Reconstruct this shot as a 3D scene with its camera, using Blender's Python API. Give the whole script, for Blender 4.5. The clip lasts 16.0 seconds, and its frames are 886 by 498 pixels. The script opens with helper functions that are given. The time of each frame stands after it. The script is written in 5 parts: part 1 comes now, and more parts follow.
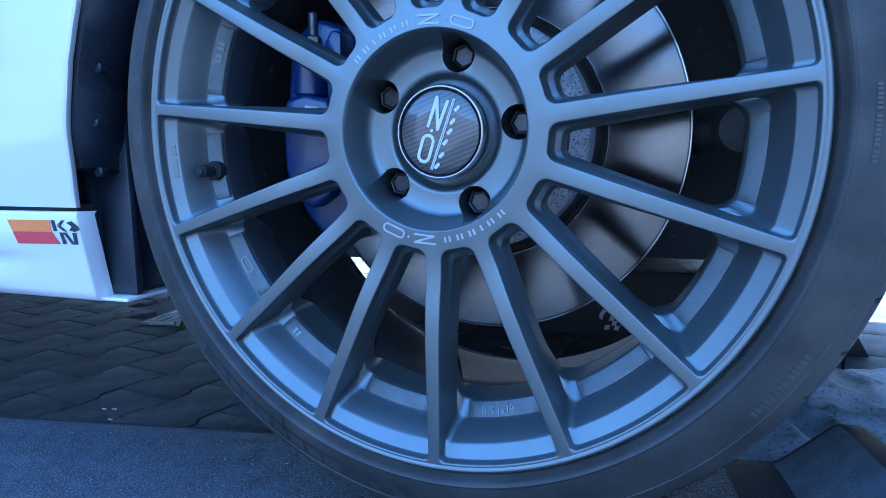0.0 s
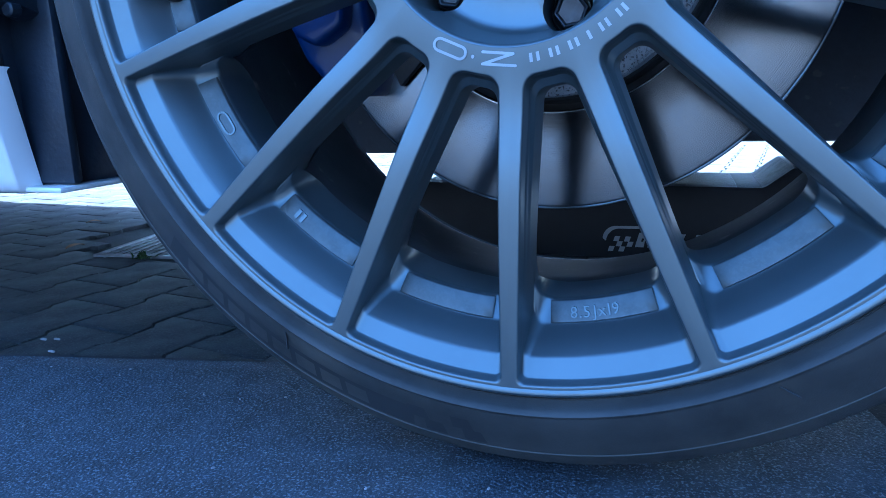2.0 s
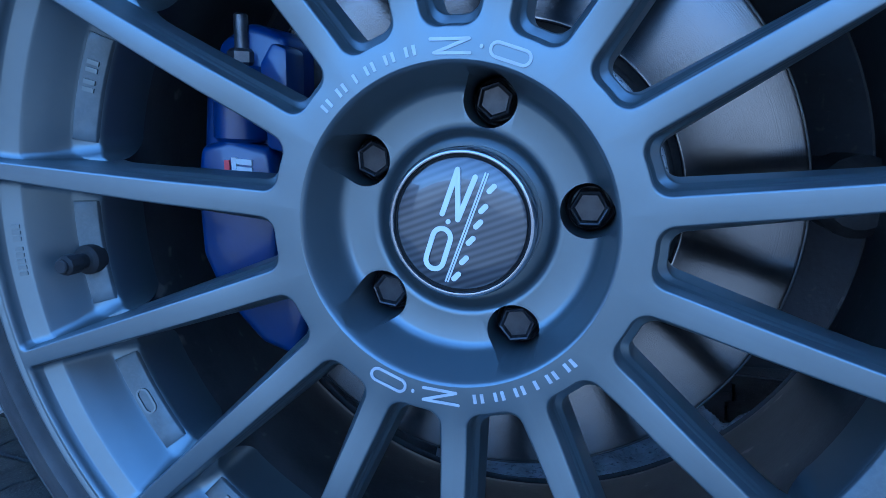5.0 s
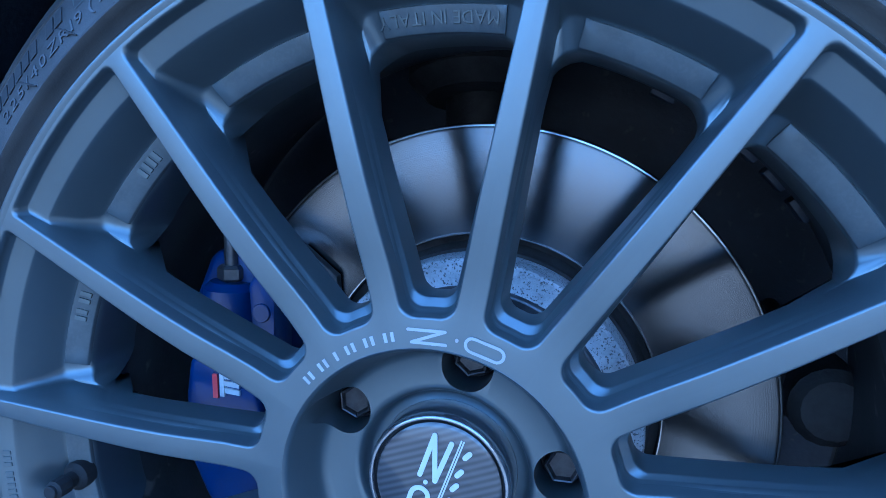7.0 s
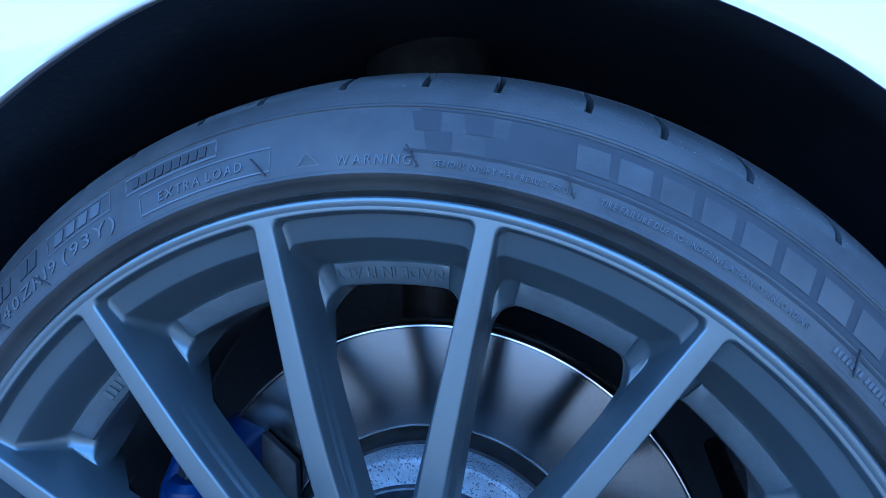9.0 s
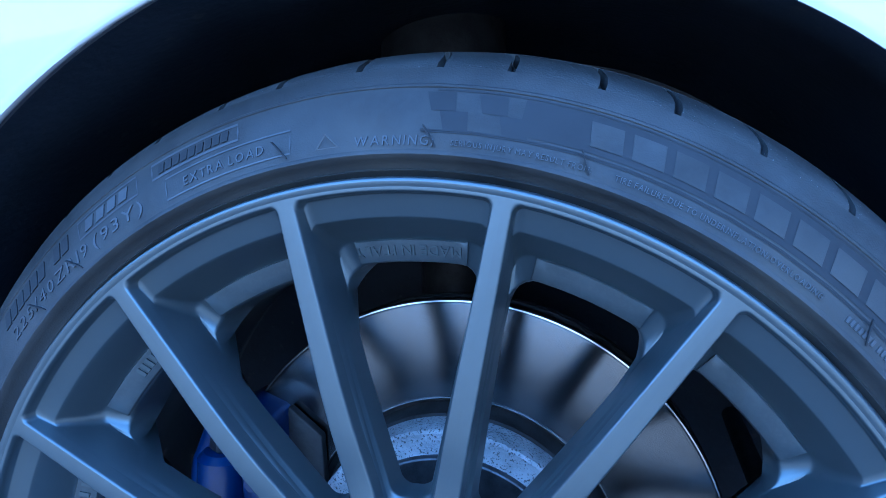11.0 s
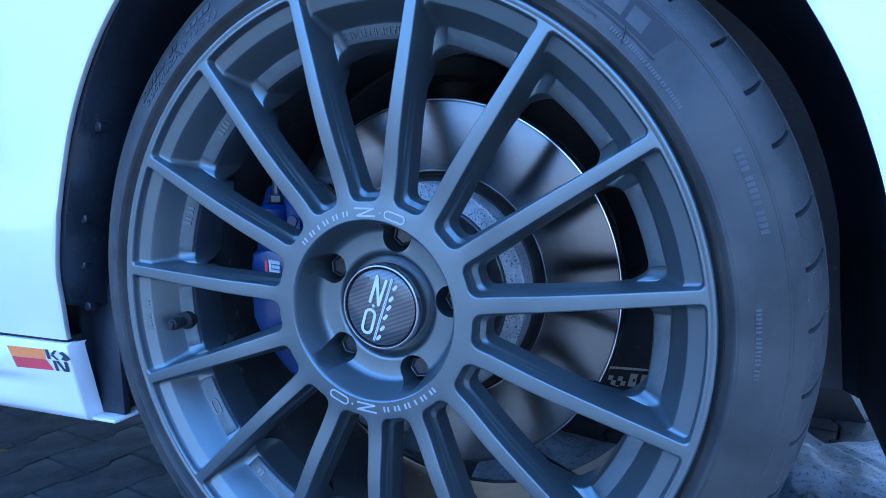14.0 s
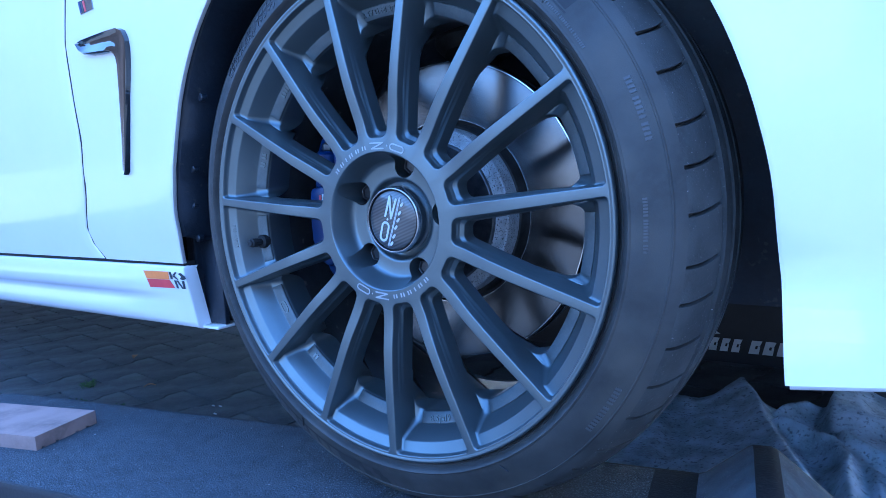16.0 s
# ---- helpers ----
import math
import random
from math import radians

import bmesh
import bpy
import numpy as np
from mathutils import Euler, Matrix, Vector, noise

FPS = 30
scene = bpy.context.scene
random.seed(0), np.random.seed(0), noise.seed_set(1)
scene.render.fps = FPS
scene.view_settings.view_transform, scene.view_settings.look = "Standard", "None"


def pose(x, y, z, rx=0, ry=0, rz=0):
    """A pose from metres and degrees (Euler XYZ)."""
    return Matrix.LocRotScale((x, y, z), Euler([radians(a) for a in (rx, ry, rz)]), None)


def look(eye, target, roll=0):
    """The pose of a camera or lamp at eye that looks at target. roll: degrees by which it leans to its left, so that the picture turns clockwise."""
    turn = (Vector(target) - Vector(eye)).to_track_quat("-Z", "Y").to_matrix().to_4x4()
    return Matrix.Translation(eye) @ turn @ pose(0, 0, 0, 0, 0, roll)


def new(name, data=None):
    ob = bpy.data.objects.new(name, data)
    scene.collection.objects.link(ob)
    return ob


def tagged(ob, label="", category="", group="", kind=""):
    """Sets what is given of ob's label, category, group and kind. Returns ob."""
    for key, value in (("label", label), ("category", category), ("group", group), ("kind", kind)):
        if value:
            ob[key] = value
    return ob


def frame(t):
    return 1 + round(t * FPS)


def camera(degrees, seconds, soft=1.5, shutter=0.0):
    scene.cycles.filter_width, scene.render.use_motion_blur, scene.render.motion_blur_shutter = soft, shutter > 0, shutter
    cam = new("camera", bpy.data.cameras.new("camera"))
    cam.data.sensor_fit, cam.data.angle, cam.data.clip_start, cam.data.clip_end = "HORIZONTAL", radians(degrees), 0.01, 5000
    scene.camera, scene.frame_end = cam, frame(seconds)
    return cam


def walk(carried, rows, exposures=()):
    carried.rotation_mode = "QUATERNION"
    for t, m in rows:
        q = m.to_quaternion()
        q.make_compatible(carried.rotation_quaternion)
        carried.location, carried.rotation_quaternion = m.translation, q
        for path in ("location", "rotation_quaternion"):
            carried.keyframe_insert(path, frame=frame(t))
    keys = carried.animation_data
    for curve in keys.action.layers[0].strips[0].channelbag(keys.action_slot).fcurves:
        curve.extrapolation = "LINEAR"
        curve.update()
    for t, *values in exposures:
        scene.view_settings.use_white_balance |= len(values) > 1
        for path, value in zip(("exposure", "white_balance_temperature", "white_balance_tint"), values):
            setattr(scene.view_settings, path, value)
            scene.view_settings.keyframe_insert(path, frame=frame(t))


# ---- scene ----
cam = camera(66.2, 16.0, soft=0.7)
PATH = [
    (0, (0.197, -0.458, 0.308), (-0.548, 1.378, 0.034), -1.1),
    (0.5, (0.166, -0.419, 0.284), (-0.558, 1.415, -0.049), -2.3),
    (1, (0.127, -0.387, 0.261), (-0.587, 1.443, -0.113), -2.0),
    (1.5, (0.102, -0.355, 0.244), (-0.578, 1.48, -0.17), -2.4),
    (2, (0.081, -0.339, 0.229), (-0.555, 1.504, -0.215), -1.5),
    (2.5, (0.068, -0.317, 0.229), (-0.529, 1.53, -0.251), -1.2),
    (3, (0.075, -0.305, 0.255), (-0.483, 1.555, -0.225), -0.7),
    (3.5, (0.084, -0.29, 0.279), (-0.485, 1.57, -0.187), -1.2),
    (4, (0.071, -0.297, 0.308), (-0.411, 1.597, -0.115), -1.2),
    (4.2, (0.074, -0.295, 0.32), (-0.428, 1.601, -0.073), -1.0),
    (6.3, (0.07, -0.28, 0.445), (-0.419, 1.633, 0.124), -0.1),
    (6.5, (0.072, -0.28, 0.454), (-0.419, 1.637, 0.164), 0.0),
    (7, (0.081, -0.275, 0.489), (-0.418, 1.638, 0.186), -0.0),
    (7.5, (0.092, -0.274, 0.519), (-0.413, 1.646, 0.274), -0.0),
    (8, (0.096, -0.277, 0.542), (-0.389, 1.654, 0.351), 0.1),
    (8.5, (0.094, -0.283, 0.563), (-0.346, 1.661, 0.396), 0.3),
    (9, (0.094, -0.29, 0.582), (-0.315, 1.662, 0.436), -0.1),
    (9.2, (0.096, -0.291, 0.59), (-0.311, 1.662, 0.449), -0.3),
    (11.3, (0.095, -0.301, 0.581), (-0.382, 1.628, 0.356), -1.4),
    (11.5, (0.096, -0.307, 0.564), (-0.405, 1.618, 0.353), -1.3),
    (12, (0.097, -0.315, 0.507), (-0.479, 1.592, 0.325), -0.7),
    (12.5, (0.096, -0.331, 0.479), (-0.486, 1.568, 0.247), -0.6),
    (13, (0.125, -0.37, 0.454), (-0.472, 1.522, 0.204), -0.8),
    (13.5, (0.19, -0.415, 0.447), (-0.524, 1.436, 0.191), -0.7),
    (14, (0.275, -0.452, 0.438), (-0.547, 1.355, 0.198), -1.7),
    (14.5, (0.34, -0.485, 0.423), (-0.611, 1.26, 0.198), -1.4),
    (15, (0.39, -0.506, 0.397), (-0.667, 1.178, 0.185), -0.5),
    (15.5, (0.425, -0.528, 0.385), (-0.7, 1.112, 0.175), -2.2),
    (16, (0.462, -0.543, 0.377), (-0.678, 1.084, 0.143), -3.2),
]
EXPOSURES = [(0, 3.06, 4470, 7), (2.0, 2.98, 4360, 5), (4.0, 3.0, 4330, 5), (6.5, 3.20, 4310, 5), (9, 3.42, 4310, 5), (12.5, 3.27, 4330, 5), (14, 3.19, 4410, 8), (16, 3.13, 4420, 10)]
walk(cam, [(t, look(eye, target, roll)) for t, eye, target, roll in PATH], exposures=EXPOSURES)

from mathutils import geometry

# ---- world and light ----
world = bpy.data.worlds.new("sky")
scene.world = world
world.use_nodes = True
wn = world.node_tree.nodes
sky = wn.new("ShaderNodeTexSky")
sky.sky_type = "NISHITA"
sky.sun_disc = False
SUN_EL, SUN_ROT = 55.0, 4.0
sky.sun_elevation, sky.sun_rotation = radians(SUN_EL), radians(SUN_ROT)
world.node_tree.links.new(sky.outputs[0], wn["Background"].inputs[0])
wn["Background"].inputs[1].default_value = 0.15
sun = new("sun", bpy.data.lights.new("sun", "SUN"))
sun.data.energy, sun.data.angle, sun.data.color = 3.8, radians(0.53), (1.0, 0.94, 0.86)
se, sr = radians(SUN_EL), radians(SUN_ROT)
sun.matrix_world = look((0, 0, 5), Vector((0, 0, 5)) - Vector((math.sin(sr) * math.cos(se), math.cos(sr) * math.cos(se), math.sin(se))))


# ---- materials ----
def material(name, color, rough=0.5, metal=0.0, vary=0.15, scale=60.0, bump=0.0, bump_scale=400.0, coat=0.0, rough_vary=0.0, spots=None, island=0.0, spec=0.5):
    """A surface with colour variation at two scales and a fine relief."""
    m = bpy.data.materials.new(name)
    m.use_nodes = True
    n, link = m.node_tree.nodes, m.node_tree.links.new
    bsdf = n["Principled BSDF"]
    bsdf.inputs["Roughness"].default_value, bsdf.inputs["Metallic"].default_value = rough, metal
    bsdf.inputs["Coat Weight"].default_value, bsdf.inputs["Coat Roughness"].default_value = coat, 0.04
    bsdf.inputs["Specular IOR Level"].default_value = spec
    coord = n.new("ShaderNodeTexCoord")

    def tex(s, detail=4.0):
        t = n.new("ShaderNodeTexNoise")
        t.inputs["Scale"].default_value, t.inputs["Detail"].default_value = s, detail
        link(coord.outputs["Object"], t.inputs["Vector"])
        return t

    def mixed(a, b, fac, kind="MIX"):
        x = n.new("ShaderNodeMix")
        x.data_type, x.blend_type = "RGBA", kind
        for sock, v in ((6, a), (7, b), (0, fac)):
            if isinstance(v, bpy.types.NodeSocket):
                link(v, x.inputs[sock])
            else:
                x.inputs[sock].default_value = v
        return x.outputs[2]

    def ranged(sock, lo, hi, a=0.0, b=1.0):
        r = n.new("ShaderNodeMapRange")
        link(sock, r.inputs[0])
        for k, v in zip((1, 2, 3, 4), (lo, hi, a, b)):
            r.inputs[k].default_value = v
        return r.outputs[0]

    dark = tuple(c * (1 - vary) for c in color) + (1,)
    light = tuple(min(1, c * (1 + vary)) for c in color) + (1,)
    big, small = tex(scale), tex(scale * 9)
    out = mixed(dark, light, ranged(big.outputs[0], 0.35, 0.65))
    out = mixed(out, light, ranged(small.outputs[0], 0.45, 0.75, 0.0, 0.5))
    if spots:
        s_color, s_scale, s_lo, s_hi = spots
        sp = tex(s_scale, 2.0)
        out = mixed(out, tuple(s_color) + (1,), ranged(sp.outputs[0], s_lo, s_hi))
    if island:
        info = n.new("ShaderNodeObjectInfo")
        geo = n.new("ShaderNodeNewGeometry")
        add = n.new("ShaderNodeMath")
        link(info.outputs["Random"], add.inputs[0]), link(geo.outputs["Random Per Island"], add.inputs[1])
        fr = n.new("ShaderNodeMath")
        fr.operation = "FRACT"
        link(add.outputs[0], fr.inputs[0])
        shade = ranged(fr.outputs[0], 0, 1, 1 - island, 1 + island)
        comb = n.new("ShaderNodeCombineColor")
        for k in range(3):
            link(shade, comb.inputs[k])
        out = mixed(out, comb.outputs[0], 1.0, "MULTIPLY")
    link(out, bsdf.inputs["Base Color"])
    if rough_vary:
        link(ranged(tex(scale * 2.5).outputs[0], 0.3, 0.7, rough - rough_vary, rough + rough_vary), bsdf.inputs["Roughness"])
    if bump:
        bt = tex(bump_scale, 6.0)
        bn = n.new("ShaderNodeBump")
        bn.inputs["Strength"].default_value, bn.inputs["Distance"].default_value = 1.0, bump
        link(bt.outputs[0], bn.inputs["Height"]), link(bn.outputs[0], bsdf.inputs["Normal"])
    return m


WHEEL = material("satin_graphite_paint", (0.134, 0.157, 0.168), 0.36, 0.76, 0.03, 25)
CAST = material("dusty_cast_paint", (0.105, 0.120, 0.128), 0.52, 0.55, 0.14, 70, 0.00006, 600, rough_vary=0.06)
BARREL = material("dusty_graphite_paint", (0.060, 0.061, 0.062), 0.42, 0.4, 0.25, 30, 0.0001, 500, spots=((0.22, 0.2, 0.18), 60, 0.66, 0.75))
RUBBER = material("tyre_rubber", (0.036, 0.036, 0.035), 0.62, 0, 0.30, 18, 0.00012, 900, rough_vary=0.10, spec=0.38, spots=((0.066, 0.062, 0.054), 13, 0.50, 0.78))
TREAD = material("worn_tread_rubber", (0.036, 0.037, 0.036), 0.75, 0, 0.30, 30, 0.0004, 450, spots=((0.40, 0.39, 0.37), 700, 0.70, 0.76))
LETTER = material("raised_rubber", (0.062, 0.064, 0.067), 0.45, 0, 0.15, 40)
LETTER_DARK = material("ribbed_rubber", (0.020, 0.021, 0.023), 0.8, 0, 0.15, 40)
WHITE = material("white_car_paint", (0.765, 0.765, 0.76), 0.10, 0, 0.015, 6, coat=0.8)
PLASTIC = material("black_plastic_liner", (0.016, 0.021, 0.032), 0.45, 0, 0.35, 14, 0.0006, 160, spots=((0.05, 0.05, 0.05), 90, 0.66, 0.74))
UNDER = material("dark_underbody", (0.008, 0.010, 0.014), 0.85, 0, 0.3, 8, 0.001, 40)
SEAM = material("dark_rubber_seam", (0.01, 0.01, 0.011), 0.8, 0, 0.2, 30)
BLUE = material("blue_caliper_enamel", (0.007, 0.022, 0.105), 0.36, 0, 0.15, 40, 0.0002, 120, coat=0.3)
CHROME = material("polished_black_chrome", (0.30, 0.31, 0.33), 0.12, 0.9, 0.08, 30)
VENT = material("gloss_black_trim", (0.010, 0.010, 0.011), 0.05, 0.0, 0.08, 30, coat=1.0)
BOLT = material("black_steel_bolt", (0.045, 0.045, 0.048), 0.34, 0.6, 0.3, 120, 0.00005, 500)
STEEL = material("dark_steel_bolt", (0.10, 0.10, 0.105), 0.38, 0.75, 0.25, 120, 0.0001, 500)
HAT = material("zinc_coated_iron", (0.42, 0.43, 0.44), 0.6, 0.35, 0.2, 90, 0.0006, 700, spots=((0.10, 0.10, 0.10), 700, 0.56, 0.66))
IRON = material("dark_iron", (0.05, 0.048, 0.046), 0.6, 0.5, 0.3, 60, 0.0004, 300)
PRINT = material("pale_print", (0.50, 0.52, 0.54), 0.45, 0, 0.04, 80)
SPECK = material("grey_grit", (0.28, 0.28, 0.28), 0.8, 0, 0.3, 80)
PRINT_GREY = material("pale_grey_print", (0.34, 0.36, 0.38), 0.5, 0.2, 0.1, 80)
GRIT = material("black_grit_coating", (0.026, 0.033, 0.043), 0.72, 0, 0.35, 40, 0.0030, 420, spots=((0.13, 0.155, 0.185), 560, 0.54, 0.66))
FOAM = material("smooth_black_ramp_side", (0.006, 0.008, 0.012), 0.5, 0, 0.25, 14, 0.0003, 220)
# darker ramp top: shade by the tyre and on the crest, painted in
SHADED_TOP = material("shaded_black_ramp_top", (0.010, 0.012, 0.016), 0.75, 0, 0.3, 30, 0.0008, 300, spots=((0.04, 0.045, 0.055), 500, 0.62, 0.72), spec=0.3)
# lighter copy of the grit: sky sheen on the stop's slopes, put into colour
LIT_GRIT = material("lit_grey_grit", (0.075, 0.090, 0.110), 0.85, 0, 0.25, 40, 0.0016, 520, spots=((0.28, 0.28, 0.28), 700, 0.62, 0.72))
STONE = material("grey_concrete_paver", (0.068, 0.071, 0.072), 0.9, 0, 0.40, 12, 0.0020, 200, spots=((0.15, 0.147, 0.14), 330, 0.60, 0.7), island=0.12)
YARD = material("pale_worn_ground", (0.055, 0.054, 0.052), 0.9, 0, 0.2, 0.8, 0.003, 60)
SAND = material("dark_joint_sand", (0.018, 0.017, 0.016), 0.95, 0, 0.3, 25, 0.002, 200)
CLOTH = material("grey_microfibre_cloth", (0.42, 0.47, 0.53), 0.95, 0, 0.30, 26, 0.0014, 620, spots=((0.17, 0.19, 0.23), 150, 0.56, 0.72))
WOOD = material("pale_brown_decking", (0.25, 0.175, 0.15), 0.75, 0, 0.28, 16, 0.0004, 300)
GRATE = material("galvanised_grate", (0.30, 0.305, 0.31), 0.5, 0.4, 0.2, 60)
ORANGE = material("orange_sticker", (0.75, 0.24, 0.06), 0.4, 0, 0.05, 60)
RED = material("red_sticker", (0.55, 0.06, 0.07), 0.4, 0, 0.05, 60)
INK = material("dark_print", (0.04, 0.045, 0.055), 0.4, 0, 0.1, 60)
LEAF = material("dry_leaf", (0.25, 0.12, 0.05), 0.8, 0, 0.3, 60)
WEED = material("weed_leaf", (0.06, 0.11, 0.03), 0.7, 0, 0.3, 60)


def brushed(name, color, rough, aniso):
    """Turned metal: its gloss is drawn out round the axle."""
    m = material(name, color, rough, 1.0, 0.10, 20)
    n, link = m.node_tree.nodes, m.node_tree.links.new
    bsdf = n["Principled BSDF"]
    tan = n.new("ShaderNodeTangent")
    tan.direction_type, tan.axis = "RADIAL", "Y"
    link(tan.outputs[0], bsdf.inputs["Tangent"])
    bsdf.inputs["Anisotropic"].default_value, bsdf.inputs["Anisotropic Rotation"].default_value = aniso, 0.25
    # fine turning rings
    coord = n.new("ShaderNodeTexCoord")
    sep = n.new("ShaderNodeSeparateXYZ")
    link(coord.outputs["Object"], sep.inputs[0])
    comb = n.new("ShaderNodeCombineXYZ")
    link(sep.outputs[0], comb.inputs[0]), link(sep.outputs[2], comb.inputs[1])
    leng = n.new("ShaderNodeVectorMath")
    leng.operation = "LENGTH"
    link(comb.outputs[0], leng.inputs[0])
    rings = n.new("ShaderNodeTexNoise")
    rings.noise_dimensions = "1D"
    rings.inputs["Scale"].default_value, rings.inputs["Detail"].default_value = 900, 5
    link(leng.outputs["Value"], rings.inputs["W"])
    bn = n.new("ShaderNodeBump")
    bn.inputs["Strength"].default_value, bn.inputs["Distance"].default_value = 1.0, 0.00006
    link(rings.outputs[0], bn.inputs["Height"]), link(bn.outputs[0], bsdf.inputs["Normal"])
    return m


DISC = brushed("turned_brake_iron", (0.150, 0.152, 0.156), 0.22, 1.0)


def carbon():
    m = material("carbon_weave", (0.05, 0.05, 0.052), 0.3, 0, 0.1, 80, coat=0.8)
    n, link = m.node_tree.nodes, m.node_tree.links.new
    coord = n.new("ShaderNodeTexCoord")
    mapping = n.new("ShaderNodeMapping")
    mapping.inputs["Rotation"].default_value = (0, radians(20), 0)
    link(coord.outputs["Object"], mapping.inputs[0])
    ch = n.new("ShaderNodeTexWave")
    ch.wave_type, ch.bands_direction = "BANDS", "Z"
    ch.inputs["Scale"].default_value, ch.inputs["Distortion"].default_value = 95, 0.6
    ch.inputs["Detail Scale"].default_value = 60
    link(mapping.outputs[0], ch.inputs["Vector"])
    ramp = n.new("ShaderNodeMix")
    ramp.data_type = "RGBA"
    ramp.inputs[6].default_value, ramp.inputs[7].default_value = (0.025, 0.025, 0.027, 1), (0.065, 0.065, 0.068, 1)
    link(ch.outputs["Fac"], ramp.inputs[0]), link(ramp.outputs[2], n["Principled BSDF"].inputs["Base Color"])
    return m


CARBON = carbon()


# ---- building helpers ----
def mesh(name, verts, faces, mat, sharp=35.0):
    me = bpy.data.meshes.new(name)
    me.from_pydata([tuple(v) for v in verts], [], [tuple(f) for f in faces])
    me.validate()
    bm = bmesh.new()
    bm.from_mesh(me)
    bmesh.ops.recalc_face_normals(bm, faces=bm.faces)
    bm.to_mesh(me)
    bm.free()
    me.materials.append(mat)
    me.polygons.foreach_set("use_smooth", [True] * len(me.polygons))
    me.set_sharp_from_angle(angle=radians(sharp))
    return me


def part(name, me, parent=None, label="", m=None):
    """Links a mesh as one object, under a thing or a part where one is given."""
    ob = new(name, me)
    if parent:
        ob.parent = parent
    if m is not None:
        ob.matrix_basis = m
    if label:
        ob["label"] = label
    return ob


def thing(name, label, category, at=(0, 0, 0), rz=0.0, group="", kind=""):
    ob = new(name)
    ob.empty_display_size = 0.05
    ob.matrix_basis = pose(*at, 0, 0, rz)
    return tagged(ob, label, category, group, kind)


def turned(profile, n, closed=False, a0=0.0, a1=360.0):
    """Verts and faces of a profile of (radius, depth) turned round the axle."""
    full = abs(a1 - a0) >= 359.9
    cols = n if full else n + 1
    verts, faces, k = [], [], len(profile)
    for i in range(cols):
        a = radians(a0 + (a1 - a0) * i / n)
        verts += [(r * math.cos(a), y, r * math.sin(a)) for r, y in profile]
    for i in range(n):
        j = (i + 1) % cols
        for p in range(k if closed else k - 1):
            q = (p + 1) % k
            faces.append((i * k + p, i * k + q, j * k + q, j * k + p))
    return verts, faces


def boxed(x0, x1, y0, y1, z0, z1, bevel=0.0, segs=2):
    bm = bmesh.new()
    bmesh.ops.create_cube(bm, size=1, matrix=Matrix.Translation(((x0 + x1) / 2, (y0 + y1) / 2, (z0 + z1) / 2)) @ Matrix.Diagonal((x1 - x0, y1 - y0, z1 - z0, 1)))
    if bevel:
        bmesh.ops.bevel(bm, geom=bm.edges[:], offset=bevel, segments=segs, profile=0.5, affect="EDGES")
    v, f = [tuple(p.co) for p in bm.verts], []
    bm.verts.index_update()
    f = [tuple(p.index for p in face.verts) for face in bm.faces]
    bm.free()
    return v, f


def slab(outline, y0, y1, bevel=0.0, segs=2):
    """An outline of (x, z) given a thickness along y, with rounded edges."""
    bm = bmesh.new()
    face = bm.faces.new([bm.verts.new((x, y0, z)) for x, z in outline])
    ext = bmesh.ops.extrude_face_region(bm, geom=[face])
    bmesh.ops.translate(bm, verts=[g for g in ext["geom"] if isinstance(g, bmesh.types.BMVert)], vec=(0, y1 - y0, 0))
    if bevel:
        bmesh.ops.bevel(bm, geom=bm.edges[:], offset=bevel, segments=segs, profile=0.5, affect="EDGES")
    bm.verts.index_update()
    v, f = [tuple(p.co) for p in bm.verts], [tuple(p.index for p in fc.verts) for fc in bm.faces]
    bm.free()
    return v, f


def joined(*pieces):
    verts, faces = [], []
    for v, f in pieces:
        b = len(verts)
        verts += list(v)
        faces += [tuple(i + b for i in face) for face in f]
    return verts, faces


def moved(piece, m):
    return [tuple(m @ Vector(v)) for v in piece[0]], piece[1]


def rod(a, b, r, n=12):
    """A round bar between two points."""
    a, b = Vector(a), Vector(b)
    q = (b - a).to_track_quat("Z", "Y").to_matrix().to_4x4()
    L = (b - a).length
    c = min(r * 0.25, L * 0.2)
    verts, faces = [], []
    rows = [(0, 0.0), (r - c, 0.0), (r, c), (r, L - c), (r - c, L), (0, L)]
    for rr, z in rows:
        for i in range(n):
            t = 2 * math.pi * i / n
            verts.append((rr * math.cos(t), rr * math.sin(t), z))
    for k in range(len(rows) - 1):
        for i in range(n):
            j = (i + 1) % n
            faces.append((k * n + i, k * n + j, (k + 1) * n + j, (k + 1) * n + i))
    return moved((verts, faces), Matrix.Translation(a) @ q)


GLYPHS = {}


def glyph(ch):
    """The built-in font's outline of one character, as verts, faces and width, for letters one unit high."""
    if ch not in GLYPHS:
        cu = bpy.data.curves.new("letter", "FONT")
        cu.body, cu.size, cu.resolution_u, cu.extrude = ch, 1.4, 2, 0.02
        ob = new("letter", cu)
        bpy.context.view_layer.update()
        me = bpy.data.meshes.new_from_object(ob.evaluated_get(bpy.context.evaluated_depsgraph_get()))
        v = [tuple(p.co) for p in me.vertices]
        f = [tuple(p.vertices) for p in me.polygons]
        bpy.data.objects.remove(ob)
        bpy.data.meshes.remove(me)
        xs = [p[0] for p in v] or [0, 0.3]
        GLYPHS[ch] = ([(p[0] - min(xs), p[1], p[2]) for p in v], f, max(xs) - min(xs))
    return GLYPHS[ch]


